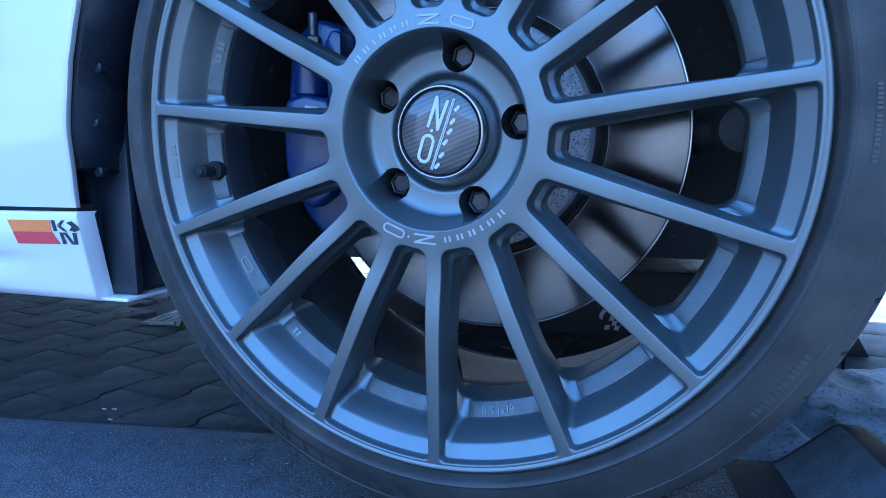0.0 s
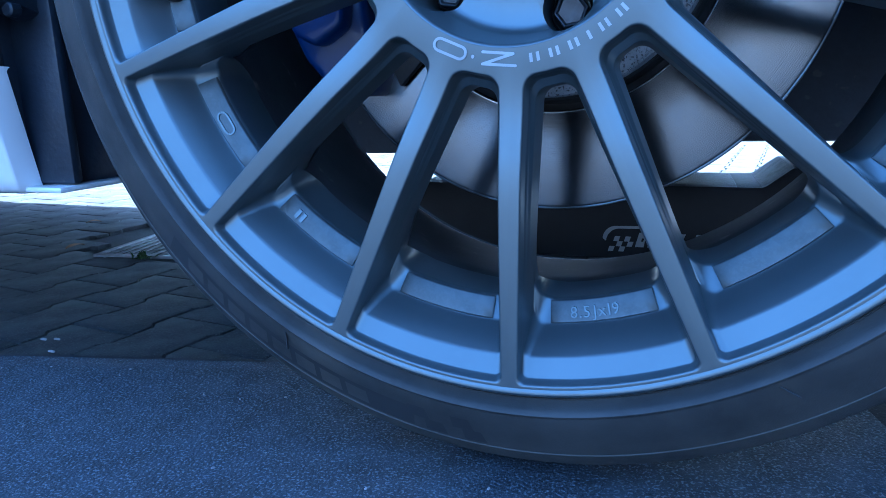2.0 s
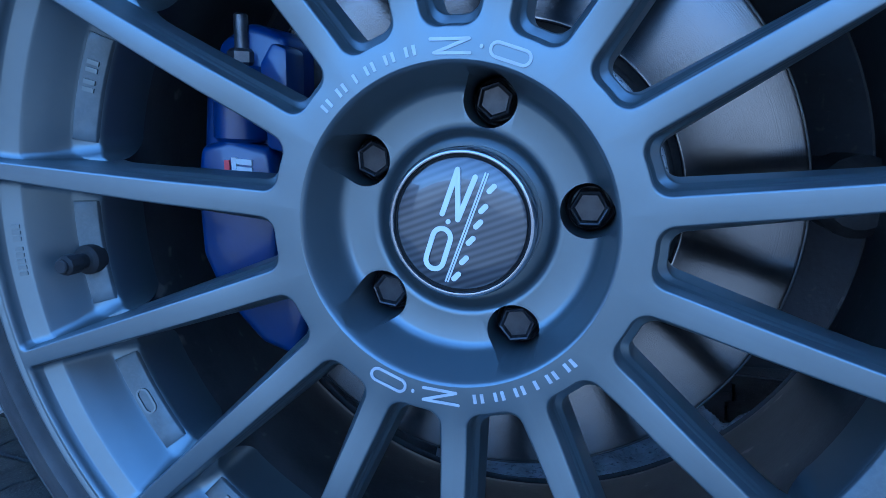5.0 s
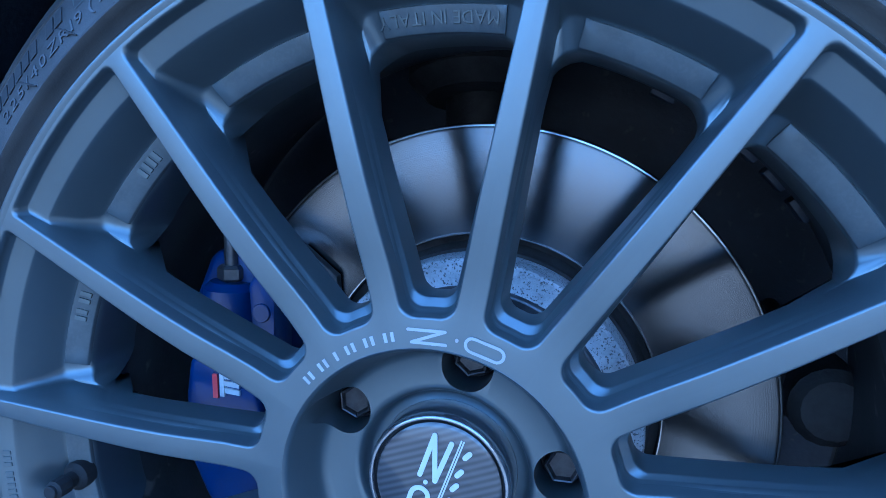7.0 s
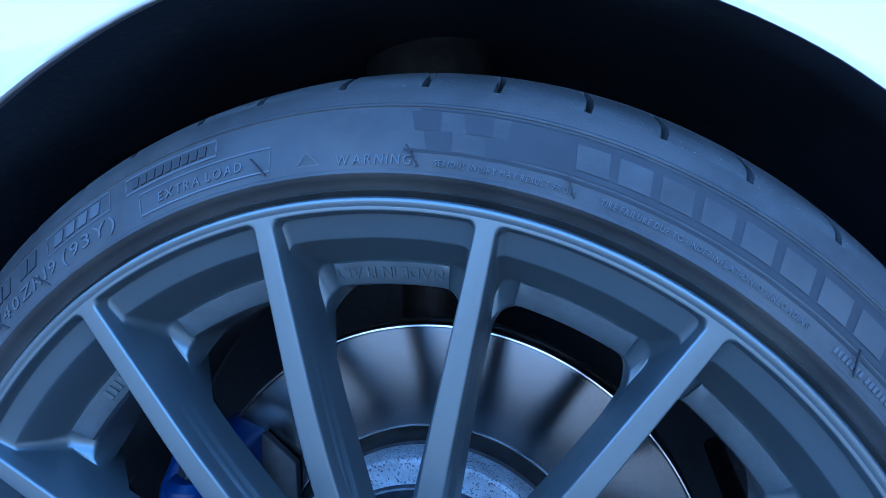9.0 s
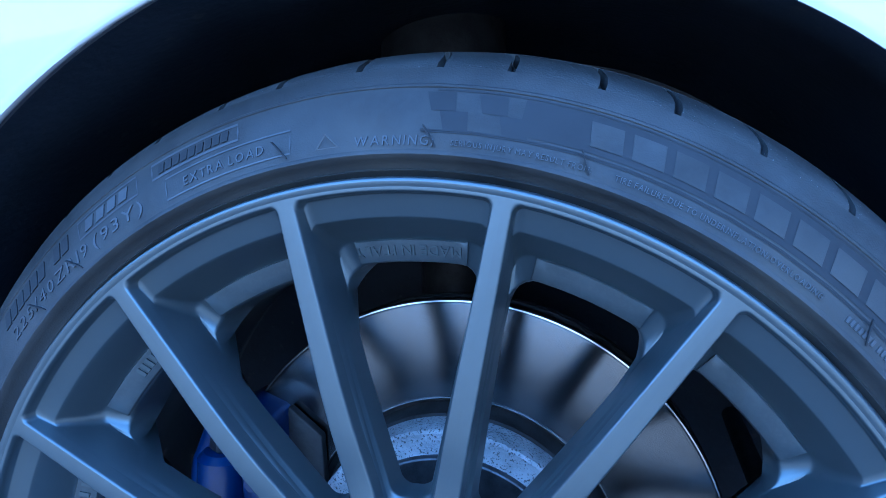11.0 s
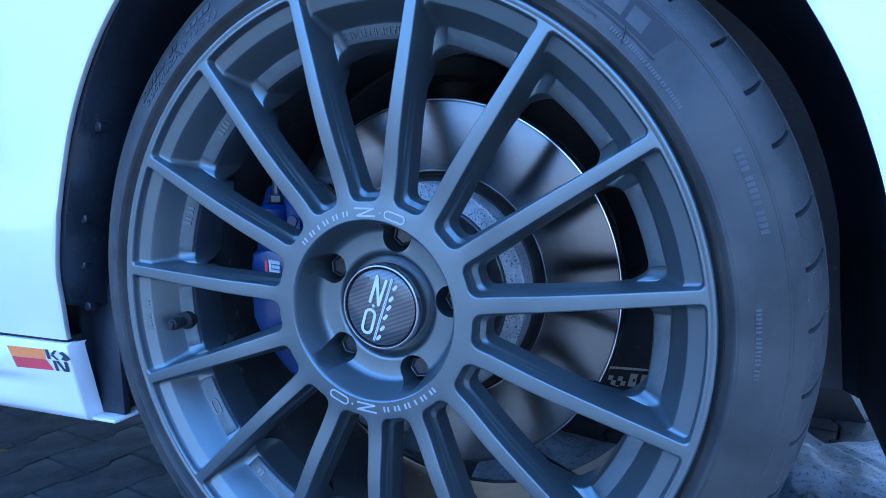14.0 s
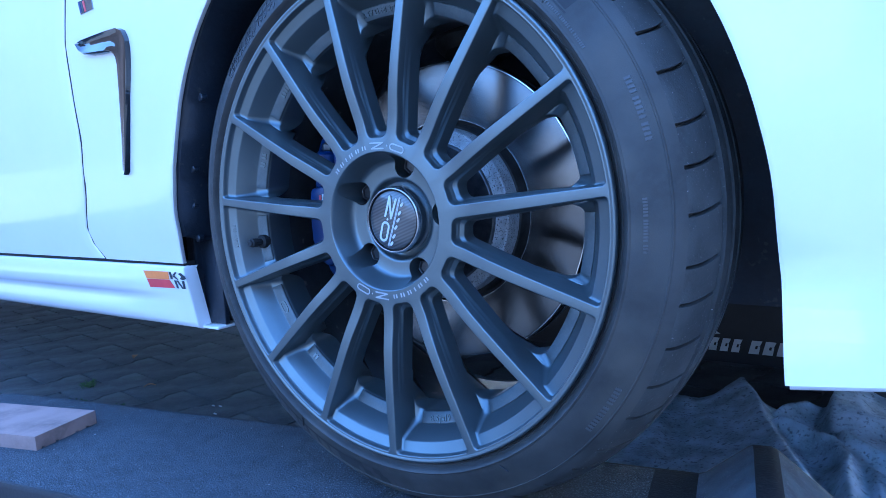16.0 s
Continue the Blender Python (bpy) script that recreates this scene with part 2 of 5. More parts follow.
def bar_glyph(w=0.62, h=1.0, slant=0.0):
    v = [(0, 0, -0.02), (w, 0, -0.02), (w + slant, h, -0.02), (slant, h, -0.02), (0, 0, 0.02), (w, 0, 0.02), (w + slant, h, 0.02), (slant, h, 0.02)]
    f = [(4, 5, 6, 7), (0, 1, 5, 4), (1, 2, 6, 5), (2, 3, 7, 6), (3, 0, 4, 7)]
    return v, f, w


def round_text(text, radius, start, height, depth, outward=True, tilt=0.0, relief=0.0006, spacing=0.22, bars=False, slant=0.0, width=0.62, span=0.0):
    """Letters set round the axle from the angle start (degrees) clockwise as seen from outside (outward: their tops point away
    from the axle), else counter-clockwise with their tops inwards. depth: a number or a function of the radius."""
    verts, faces = [], []
    a, sign, wide = start, -1.0 if outward else 1.0, 1.0
    if span:
        own = sum(0.45 if ch == " " else (width if bars else glyph(ch)[2]) + spacing for ch in text) - spacing
        wide = span / math.degrees(own * height / radius)
    for ch in text:
        if ch == " ":
            a += sign * wide * math.degrees(0.45 * height / radius)
            continue
        v, f, w = bar_glyph(width, 1.0, slant) if bars else glyph(ch)
        b = len(verts)
        for x, y, z in v:
            ang = radians(a + sign * wide * math.degrees(x * height / radius))
            r = radius + (y * height if outward else -y * height)
            d = depth(r) if callable(depth) else depth + tilt * (r - radius)
            verts.append((r * math.cos(ang), d - relief * (1 if z > 0 else -1), r * math.sin(ang)))
        faces += [tuple(i + b for i in face) for face in f]
        a += sign * wide * math.degrees((w + spacing) * height / radius)
    return verts, faces


# ---- wheel ----
AXLE_Z = 0.325
SPOKES, STEP = 15, 24.0


def face_depth(r):
    """Depth of the wheel's outer face: the spokes dip towards the hub."""
    return float(np.interp(r, (0.074, 0.082, 0.09, 0.10, 0.11, 0.12, 0.13, 0.14, 0.16, 0.18, 0.25, 0.26), (0.0065, 0.0067, 0.0071, 0.0074, 0.0066, 0.0050, 0.0034, 0.0021, 0.0007, 0.0002, 0.0, 0.0)))


def opening(w_hub, w_rim, r_in, r_out, f_in, f_out, ledge=0.0):
    """Half of the outline of the gap between two spokes (radial, tangential): inner arc, fillet, spoke side, fillet, outer arc."""
    half = radians(STEP / 2)
    d, nrm = Vector((math.cos(half), math.sin(half))), Vector((math.sin(half), -math.cos(half)))
    w_i, w_o = w_hub + ledge, w_rim
    s1 = math.sqrt((r_in + f_in) ** 2 - (w_i + f_in) ** 2)
    s2 = math.sqrt((r_out - f_out) ** 2 - (w_o + f_out) ** 2)
    c1, c2 = s1 * d + (w_i + f_in) * nrm, s2 * d + (w_o + f_out) * nrm
    a1, a2 = math.atan2(c1.y, c1.x), math.atan2(c2.y, c2.x)
    pts = [Vector((math.cos(a1 * i / 4), math.sin(a1 * i / 4))) * r_in for i in range(4)]
    u0, u1 = -c1.normalized(), -nrm
    pts += [c1 + f_in * (u0.slerp(u1, i / 6)) for i in range(7)]
    p, q = c1 - f_in * nrm, c2 - f_out * nrm
    pts += [p.lerp(q, i / 14) for i in range(1, 14)]
    u0, u1 = -nrm, c2.normalized()
    pts += [c2 + f_out * (u0.slerp(u1, i / 6)) for i in range(7)]
    pts += [Vector((math.cos(a2 * (1 - i / 6)), math.sin(a2 * (1 - i / 6)))) * r_out for i in range(1, 7)]
    return pts


def spoke_sector():
    """One gap of the wheel with half a spoke on each side, its walls stepped back towards the barrel."""
    #  w hub   w rim   r_in    r_out   f_in    f_out   depth   ledge  follows the face
    levels = [
        (0.0054, 0.0036, 0.0872, 0.2529, 0.0087, 0.0037, 0, 0, 1),
        (0.0058, 0.0040, 0.0875, 0.2526, 0.0086, 0.0038, 0.00005, 0, 1),
        (0.0062, 0.0044, 0.0879, 0.2522, 0.0085, 0.0039, 0.0003, 0, 1),
        (0.0065, 0.0047, 0.0882, 0.2519, 0.0083, 0.0041, 0.0008, 0, 1),
        (0.0067, 0.0049, 0.0884, 0.2516, 0.0082, 0.0042, 0.0016, 0, 1),
        (0.0069, 0.0051, 0.0886, 0.2512, 0.0080, 0.0044, 0.003, 0, 1),
        (0.00730, 0.0056, 0.0888, 0.2508, 0.0080, 0.0044, 0.0072, 0, 1),
        (0.00740, 0.0057, 0.0891, 0.2502, 0.0079, 0.0042, 0.0078, 0, 1),
        (0.00745, 0.0058, 0.0893, 0.2400, 0.0078, 0.0040, 0.0098, 0, 0),
        (0.00750, 0.0059, 0.0895, 0.2392, 0.0078, 0.0040, 0.0106, 0, 0),
        (0.00755, 0.0060, 0.0897, 0.2384, 0.0078, 0.0045, 0.012, 0, 0),
        (0.00770, 0.0064, 0.0900, 0.2320, 0.0078, 0.0055, 0.023, 0, 0),
        (0.00800, 0.0068, 0.0902, 0.2280, 0.0078, 0.0075, 0.0315, 0.0002, 0),
        (0.00810, 0.0069, 0.0908, 0.2264, 0.0076, 0.0090, 0.0338, 0.0004, 0),
        (0.00830, 0.0072, 0.0942, 0.2152, 0.0074, 0.0110, 0.0382, 0.0016, 0),
        (0.00840, 0.0073, 0.0946, 0.2142, 0.0074, 0.0115, 0.0402, 0.0019, 0),
        (0.00850, 0.0074, 0.0949, 0.2138, 0.0074, 0.0120, 0.0425, 0.002, 0),
        (0.00980, 0.0082, 0.0952, 0.2136, 0.0074, 0.0120, 0.074, 0.0022, 0),
    ]

    def thin(r):
        # the spokes' backs lie well before the barrel
        return float(np.interp(r, (0.088, 0.12, 0.16, 0.185, 0.200, 0.2130), (0.50, 0.46, 0.42, 0.43, 0.55, 1.0)))

    half = radians(STEP / 2)
    d = Vector((math.cos(half), math.sin(half)))
    loops = [opening(*lv[:6], lv[7]) for lv in levels]
    first, count = loops[0], len(loops[0])
    edge = []
    for i, p in enumerate(first):
        if i <= 7:
            a = half * i / 7
            edge.append(Vector((math.cos(a), math.sin(a))) * 0.074)
        elif i <= 10:
            edge.append(d * (0.074 + (p.dot(d) - 0.074) * (i - 7) / 3))
        elif i <= 23:
            edge.append(d * p.dot(d))
        elif i <= 27:
            s0 = first[23].dot(d)
            edge.append(d * (s0 + (0.2540 - s0) * (i - 23) / 4))
        else:
            a = half * (1 - (i - 27) / (count - 1 - 27))
            edge.append(Vector((math.cos(a), math.sin(a))) * 0.2540)
    rows = [[(p, face_depth(p.length)) for p in edge]]
    for lv, loop in zip(levels, loops):
        row = []
        for n, (p, f) in enumerate(zip(loop, first)):
            if lv[8]:
                y = face_depth(f.length) + lv[6]
            else:
                # inner rows start from the sagging face, the outer ring keeps its own depth
                own = face_depth(f.length) * max(0.0, 1 - lv[6] / 0.05)
                y = max(rows[-1][n][1] + 0.0004, own + lv[6] * max(thin(p.length), float(np.interp(lv[6], (0.0095, 0.03), (0.85, 0.0)))))
            row.append((p, y))
        rows.append(row)
    rows.append([(p, max(0.074 * thin(p.length), q[1] - 0.002)) for p, q in zip(edge, rows[-1])])
    verts, faces = [], []
    for side in (1, -1):
        b = len(verts)
        for row in rows:
            verts += [(p.x, y, side * p.y) for p, y in row]
        for k in range(len(rows) - 1):
            for i in range(count - 1):
                q = (b + k * count + i, b + k * count + i + 1, b + (k + 1) * count + i + 1, b + (k + 1) * count + i)
                faces.append(q if side > 0 else q[::-1])
    bm = bmesh.new()
    vs = [bm.verts.new(v) for v in verts]
    for f in faces:
        try:
            bm.faces.new([vs[i] for i in f])
        except ValueError:
            pass
    bmesh.ops.remove_doubles(bm, verts=bm.verts[:], dist=1e-6)
    bmesh.ops.recalc_face_normals(bm, faces=bm.faces)
    me = bpy.data.meshes.new("spoke")
    bm.to_mesh(me)
    bm.free()
    me.materials.append(WHEEL)
    me.polygons.foreach_set("use_smooth", [True] * len(me.polygons))
    me.set_sharp_from_angle(angle=radians(50))
    # normals must look out of the metal: the face looks at -y
    return me


def about(a):
    """A turn round the axle that brings +x to the angle a."""
    return Matrix.Rotation(radians(-a), 4, "Y")


wheel = thing("wheel", "satin graphite fifteen-spoke alloy wheel with low-profile tyre on a ramp", "car wheel", (0, 0, AXLE_Z))
sector = spoke_sector()
for k in range(SPOKES):
    part("spoke", sector, wheel, "", about(-78 + STEP * k))
rim = part("rim", mesh("rim", *turned([(0.2540, 0.0), (0.2551, -0.0005), (0.2562, -0.0010), (0.2573, -0.0009), (0.2581, 0.0), (0.2586, 0.0018), (0.2582, 0.006), (0.2550, 0.012)], 240), WHEEL, 60), wheel, "rounded satin graphite rim lip")
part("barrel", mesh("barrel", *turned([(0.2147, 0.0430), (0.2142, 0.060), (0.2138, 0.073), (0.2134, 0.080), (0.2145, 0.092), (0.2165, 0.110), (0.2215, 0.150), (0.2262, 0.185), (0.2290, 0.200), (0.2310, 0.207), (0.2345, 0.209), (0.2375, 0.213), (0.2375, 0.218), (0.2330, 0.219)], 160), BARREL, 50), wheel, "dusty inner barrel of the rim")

# hub with five sunk bolt holes
HUB = [(0.0742, 0.0064), (0.0736, 0.0067), (0.0729, 0.0076), (0.0720, 0.0100), (0.0668, 0.0285), (0.0655, 0.0320), (0.0635, 0.0345), (0.0610, 0.0358), (0.0480, 0.0350), (0.0462, 0.0352), (0.0445, 0.0362), (0.0434, 0.0385), (0.0418, 0.0425), (0.0400, 0.0437), (0.0366, 0.0440), (0.0366, 0.0650), (0.0760, 0.0650), (0.0760, 0.0080)]
hub = part("hub", mesh("hub", *turned(HUB, 160, closed=True), WHEEL, 40), wheel, "dished satin graphite hub")
BOLT_R, BOLT_A = 0.0590, 6.0
drills = []
for k in range(5):
    a = radians(BOLT_A + 72 * k)
    x, z = BOLT_R * math.cos(a), BOLT_R * math.sin(a)
    drills.append(rod((x, 0.0, z), (x, 0.0645, z), 0.0131, 36))
cutter = new("cutter", mesh("cutter", *joined(*drills), STEEL))
cutter.parent = wheel
mod = hub.modifiers.new("holes", "BOOLEAN")
mod.operation, mod.object, mod.solver = "DIFFERENCE", cutter, "EXACT"
bpy.context.view_layer.update()
cut = bpy.data.meshes.new_from_object(hub.evaluated_get(bpy.context.evaluated_depsgraph_get()))
hub.modifiers.clear()
hub.data = cut
bpy.data.objects.remove(cutter)
cut.polygons.foreach_set("use_smooth", [True] * len(cut.polygons))
cut.set_sharp_from_angle(angle=radians(38))


def bolt_mesh():
    """Hexagon head with a dished top and a round collar."""
    verts, faces, n = [], [], 6
    rows = [(0.0, 0.0392), (0.0070, 0.0390), (0.0082, 0.0370), (0.0090, 0.0366), (0.0098, 0.0378), (0.0098, 0.0560)]
    for r, y in rows:
        verts += [(r * math.cos(math.pi / 3 * i), y, r * math.sin(math.pi / 3 * i)) for i in range(n)]
    for k in range(len(rows) - 1):
        for i in range(n):
            j = (i + 1) % n
            faces.append((k * n + i, k * n + j, (k + 1) * n + j, (k + 1) * n + i))
    collar = turned([(0.0098, 0.0462), (0.0112, 0.0450), (0.0119, 0.0462), (0.0122, 0.0500), (0.0122, 0.0600)], 32)
    return mesh("lug_bolt", *joined((verts, faces), collar), BOLT, 25)


bolt = bolt_mesh()
for k in range(5):
    a = radians(BOLT_A + 72 * k)
    part("lug_bolt", bolt, wheel, "dark steel hexagon wheel bolt", Matrix.Translation((BOLT_R * math.cos(a), 0.0095, BOLT_R * math.sin(a))) @ about(17 * k))

# centre cap
cap = part("center_cap", mesh("center_cap", *turned([(0.0365, 0.0560), (0.0365, 0.0285), (0.0362, 0.0262), (0.0352, 0.0243), (0.0343, 0.0238), (0.0336, 0.0240), (0.0332, 0.0250)], 96), CHROME, 50), wheel, "dark chrome centre cap with carbon insert")
part("cap_gasket", mesh("cap_gasket", *turned([(0.0332, 0.0250), (0.0330, 0.0270), (0.0320, 0.0270), (0.0318, 0.0254)], 96), SEAM, 50), cap, "black ring groove")
part("cap_disc", mesh("cap_disc", *turned([(0.0, 0.0239), (0.015, 0.0240), (0.030, 0.0245), (0.0316, 0.0256)], 72), CARBON, 50), cap, "carbon weave disc")


def stroke(path, width, y, relief=0.0003):
    """A flat bar with round joints along a path of (x, z)."""
    pieces = []
    base = y
    for n, ((ax, az), (bx, bz)) in enumerate(zip(path, path[1:])):
        y = base - 0.000004 * n
        d = Vector((bx - ax, bz - az))
        nrm = Vector((-d.y, d.x)).normalized() * width / 2
        v = [(ax + nrm.x, y, az + nrm.y), (bx + nrm.x, y, bz + nrm.y), (bx - nrm.x, y, bz - nrm.y), (ax - nrm.x, y, az - nrm.y)]
        pieces.append((v + [(p[0], p[1] + relief, p[2]) for p in v], [(0, 1, 2, 3), (0, 1, 5, 4), (1, 2, 6, 5), (2, 3, 7, 6), (3, 0, 4, 7)]))
    for n, (cx, cz) in enumerate(path[:-1] if path[0] == path[-1] else path):
        y = base - 0.00012 - 0.000004 * n
        v = [(cx + width / 2 * math.cos(t * math.pi / 6), y, cz + width / 2 * math.sin(t * math.pi / 6)) for t in range(12)]
        v += [(x, y + relief, z) for x, yy, z in v]
        pieces.append((v, [tuple(range(12))] + [(t, (t + 1) % 12, 12 + (t + 1) % 12, 12 + t) for t in range(12)]))
    return joined(*pieces)


def ring_path(cx, cz, length, width, tilt, n=9):
    """A closed oblong path, its long axis at tilt degrees."""
    r, h = width / 2, (length - width) / 2
    ca, sa = math.cos(radians(tilt)), math.sin(radians(tilt))
    pts = []
    for s in (1, -1):
        for i in range(n):
            t = -math.pi / 2 + math.pi * i / (n - 1)
            u, v = s * (h + r * math.cos(t)), s * r * math.sin(t)
            pts.append((cx + u * ca - v * sa, cz + u * sa + v * ca))
    return pts + pts[:1]


EMBLEM_Y = 0.0234
emblem = [
    stroke(ring_path(-0.0098, -0.0108, 0.0185, 0.0080, 72), 0.0022, EMBLEM_Y),
    stroke([(-0.0053, 0.0011), (-0.0051, 0.0013)], 0.0020, EMBLEM_Y),
    stroke([(-0.0078, 0.0046), (-0.0008, 0.0236), (-0.0009, 0.0022), (0.0068, 0.0204)], 0.0023, EMBLEM_Y),
    stroke([(-0.0066, -0.0250), (0.0112, 0.0221)], 0.0007, EMBLEM_Y),
    stroke([(-0.0055, -0.0252), (0.0123, 0.0218)], 0.0007, EMBLEM_Y),
]
for x, z in ((-0.0018, -0.0228), (0.0017, -0.0155), (0.0047, -0.0069), (0.0080, 0.0003), (0.0102, 0.0070), (0.0138, 0.0155)):
    emblem.append(stroke([(x - 0.0010, z - 0.0010), (x + 0.0010, z + 0.0010)], 0.0024, EMBLEM_Y))
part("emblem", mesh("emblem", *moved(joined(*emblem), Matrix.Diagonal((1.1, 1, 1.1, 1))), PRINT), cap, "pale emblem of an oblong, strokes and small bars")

# pale marks on the hub ring, twice round
def ring_print(turn):
    pieces = []
    y = lambda r: face_depth(r) - 0.0001
    loop = []
    for u, v in ring_path(0, 0, 0.0178, 0.0062, 0):
        a, r = radians(-113.3 + turn + math.degrees(u / 0.0800)), 0.0800 + v
        loop.append((r * math.cos(a), r * math.sin(a)))
    pieces.append(stroke(loop, 0.0014, y(0.0765) - 0.0003))
    zigzag = []
    for u, v in ((-0.0086, 0.0031), (0.0078, 0.0028), (-0.0078, -0.0028), (0.0088, -0.0031)):
        a, r = radians(-94.4 + turn + math.degrees(u / 0.0800)), 0.0800 - v
        zigzag.append((r * math.cos(a), r * math.sin(a)))
    pieces.append(stroke(zigzag, 0.0014, y(0.0765) - 0.0003))
    a = radians(-104.0 + turn)
    pieces.append(stroke([(0.0800 * math.cos(a), 0.0800 * math.sin(a)), (0.0803 * math.cos(a), 0.0803 * math.sin(a))], 0.0016, y(0.0765) - 0.0003))
    pieces.append(round_text("## ## ## # ## ##", 0.0822, -83.0 + turn, 0.0044, lambda r: face_depth(r) - 0.0001, outward=False, relief=0.0002, bars=True, spacing=0.30, width=0.24, span=37.0))
    return mesh("ring_print", *joined(*pieces), PRINT_GREY)


for turn in (0, 184):
    part("ring_print", ring_print(turn), hub, "pale grey printed marks")


# raised writing on the pads between the spokes
def pad_depth(r):
    return float(np.interp(r, (0.2152, 0.2264), (0.0382, 0.0338))) - 0.0017


def pad_mesh(half=7.6, n=10):
    """A cast pad: a raised plate between two spokes with straight ends and a softened edge."""
    verts, faces = [], []
    rows = [(0.2146, 0.0040), (0.2147, 0.0006), (0.2152, 0.0), (0.2210, 0.0), (0.2262, 0.0), (0.2268, 0.0006), (0.2271, 0.0040)]
    cols = [(-half, 0.0040), (-half, 0.0005)] + [(-half + 0.22 + (2 * half - 0.44) * i / n, 0.0) for i in range(n + 1)] + [(half, 0.0005), (half, 0.0040)]
    for a, drop in cols:
        for r, sink in rows:
            t = radians(a)
            verts.append((r * math.cos(t), pad_depth(r) + max(drop, sink), r * math.sin(t)))
    k = len(rows)
    for i in range(len(cols) - 1):
        for p in range(k - 1):
            faces.append((i * k + p, i * k + p + 1, (i + 1) * k + p + 1, (i + 1) * k + p))
    return mesh("cast_pad", verts, faces, CAST, 50)


pad = pad_mesh()
for k in range(SPOKES):
    part("cast_pad", pad, rim, "", about(-78 + STEP * k))


def sunk(piece):
    """Lays flat marks onto the sloping pads."""
    return [(x, y + pad_depth(math.hypot(x, z)), z) for x, y, z in piece[0]], piece[1]


part("raised_text", mesh("raised_text", *round_text("MADE IN ITALY", 0.2236, 83.2, 0.0056, pad_depth, outward=False, relief=0.0011, spacing=0.17), WHEEL), rim, "raised cast letters")
part("raised_text", mesh("raised_text", *round_text("8.5Jx19", 0.2240, -82.6, 0.0064, pad_depth, outward=False, relief=0.0011, spacing=0.2), WHEEL), rim, "raised cast letters")
for a0, word in ((134.0, "####"), (158.0, "## ##"), (-131.0, "##")):
    part("raised_mark", mesh("raised_mark", *round_text(word, 0.2236, a0, 0.0056, pad_depth, outward=False, relief=0.0010, spacing=0.3, bars=True, width=0.45), WHEEL), rim, "raised cast bars")
part("raised_mark", mesh("raised_mark", *round_text("### #####", 0.2462, 181.0, 0.0046, lambda r: float(np.interp(r, (0.2400, 0.2502), (0.0098, 0.0078))), outward=False, relief=0.0007, spacing=0.3, bars=True, width=0.45), WHEEL), rim, "raised cast bars")
loop = []
for u, v in ring_path(0, 0, 0.0150, 0.0072, 0):
    a, r = radians(-150.0 + math.degrees(u / 0.2212)), 0.2212 + v * 0.8
    loop.append((r * math.cos(a), r * math.sin(a)))
part("raised_oblong", mesh("raised_oblong", *sunk(stroke(loop, 0.0012, -0.0008, 0.002)), WHEEL), rim, "raised cast oblong ring")

# valve
va = radians(187.0)
vx, vz = 0.2215 * math.cos(va), 0.2215 * math.sin(va)
valve = part("valve", mesh("valve", *joined(rod((vx, 0.040, vz), (vx, 0.028, vz), 0.0085, 18), rod((vx, 0.030, vz), (vx + 0.001, 0.018, vz), 0.0044, 16)), SEAM), wheel, "black rubber tyre valve")
part("valve_cap", mesh("valve_cap", *joined(rod((vx + 0.001, 0.023, vz), (vx + 0.001, 0.012, vz), 0.0056, 10), rod((vx + 0.001, 0.0128, vz), (vx + 0.001, 0.0098, vz), 0.0040, 12)), SEAM), valve, "black plastic valve cap")
# balance weights inside the barrel
for a in (37.0, 42.5, 48.0, 62.0):
    weight = boxed(-0.003, 0.003, 0.114, 0.128, -0.007, 0.007, 0.001)
    part("balance_weight", mesh("balance_weight", *moved(weight, about(a) @ Matrix.Translation((0.2165, 0, 0))), PLASTIC), wheel, "small dark balance weight")

# ---- tyre ----
SIPES = 50
TYRE = [(0.2550, 0.0120), (0.2584, 0.0098), (0.2596, 0.0078), (0.2605, 0.0070), (0.2610, 0.0058), (0.2614, 0.0054), (0.2618, 0.0058), (0.2622, 0.0068), (0.2640, 0.0056), (0.2662, 0.0022), (0.2678, -0.0010), (0.2688, -0.0017), (0.2698, -0.0012), (0.2708, 0.0), (0.2724, 0.0005), (0.2750, 0.0014), (0.2830, 0.0055), (0.2900, 0.0095), (0.2970, 0.0136), (0.2996, 0.0152), (0.3002, 0.0149), (0.3012, 0.0156), (0.3018, 0.0174), (0.3060, 0.0204), (0.3102, 0.0244), (0.3132, 0.0290), (0.3156, 0.0355), (0.3184, 0.0450), (0.3218, 0.0580), (0.3246, 0.0700)]
TREAD_PROFILE = [(0.3254, 0.0740), (0.3195, 0.0750), (0.3195, 0.0830), (0.3270, 0.0840), (0.3280, 0.1020), (0.3215, 0.1030), (0.3215, 0.1130), (0.3280, 0.1140), (0.3272, 0.1360), (0.3205, 0.1370), (0.3205, 0.1460), (0.3264, 0.1470), (0.3235, 0.1750), (0.3170, 0.1950), (0.3030, 0.2080), (0.2800, 0.2200), (0.2620, 0.2200), (0.2400, 0.2120)]


def tyre_side(r):
    rs, ys = [p[0] for p in TYRE], [p[1] for p in TYRE]
    return float(np.interp(r, rs, ys))


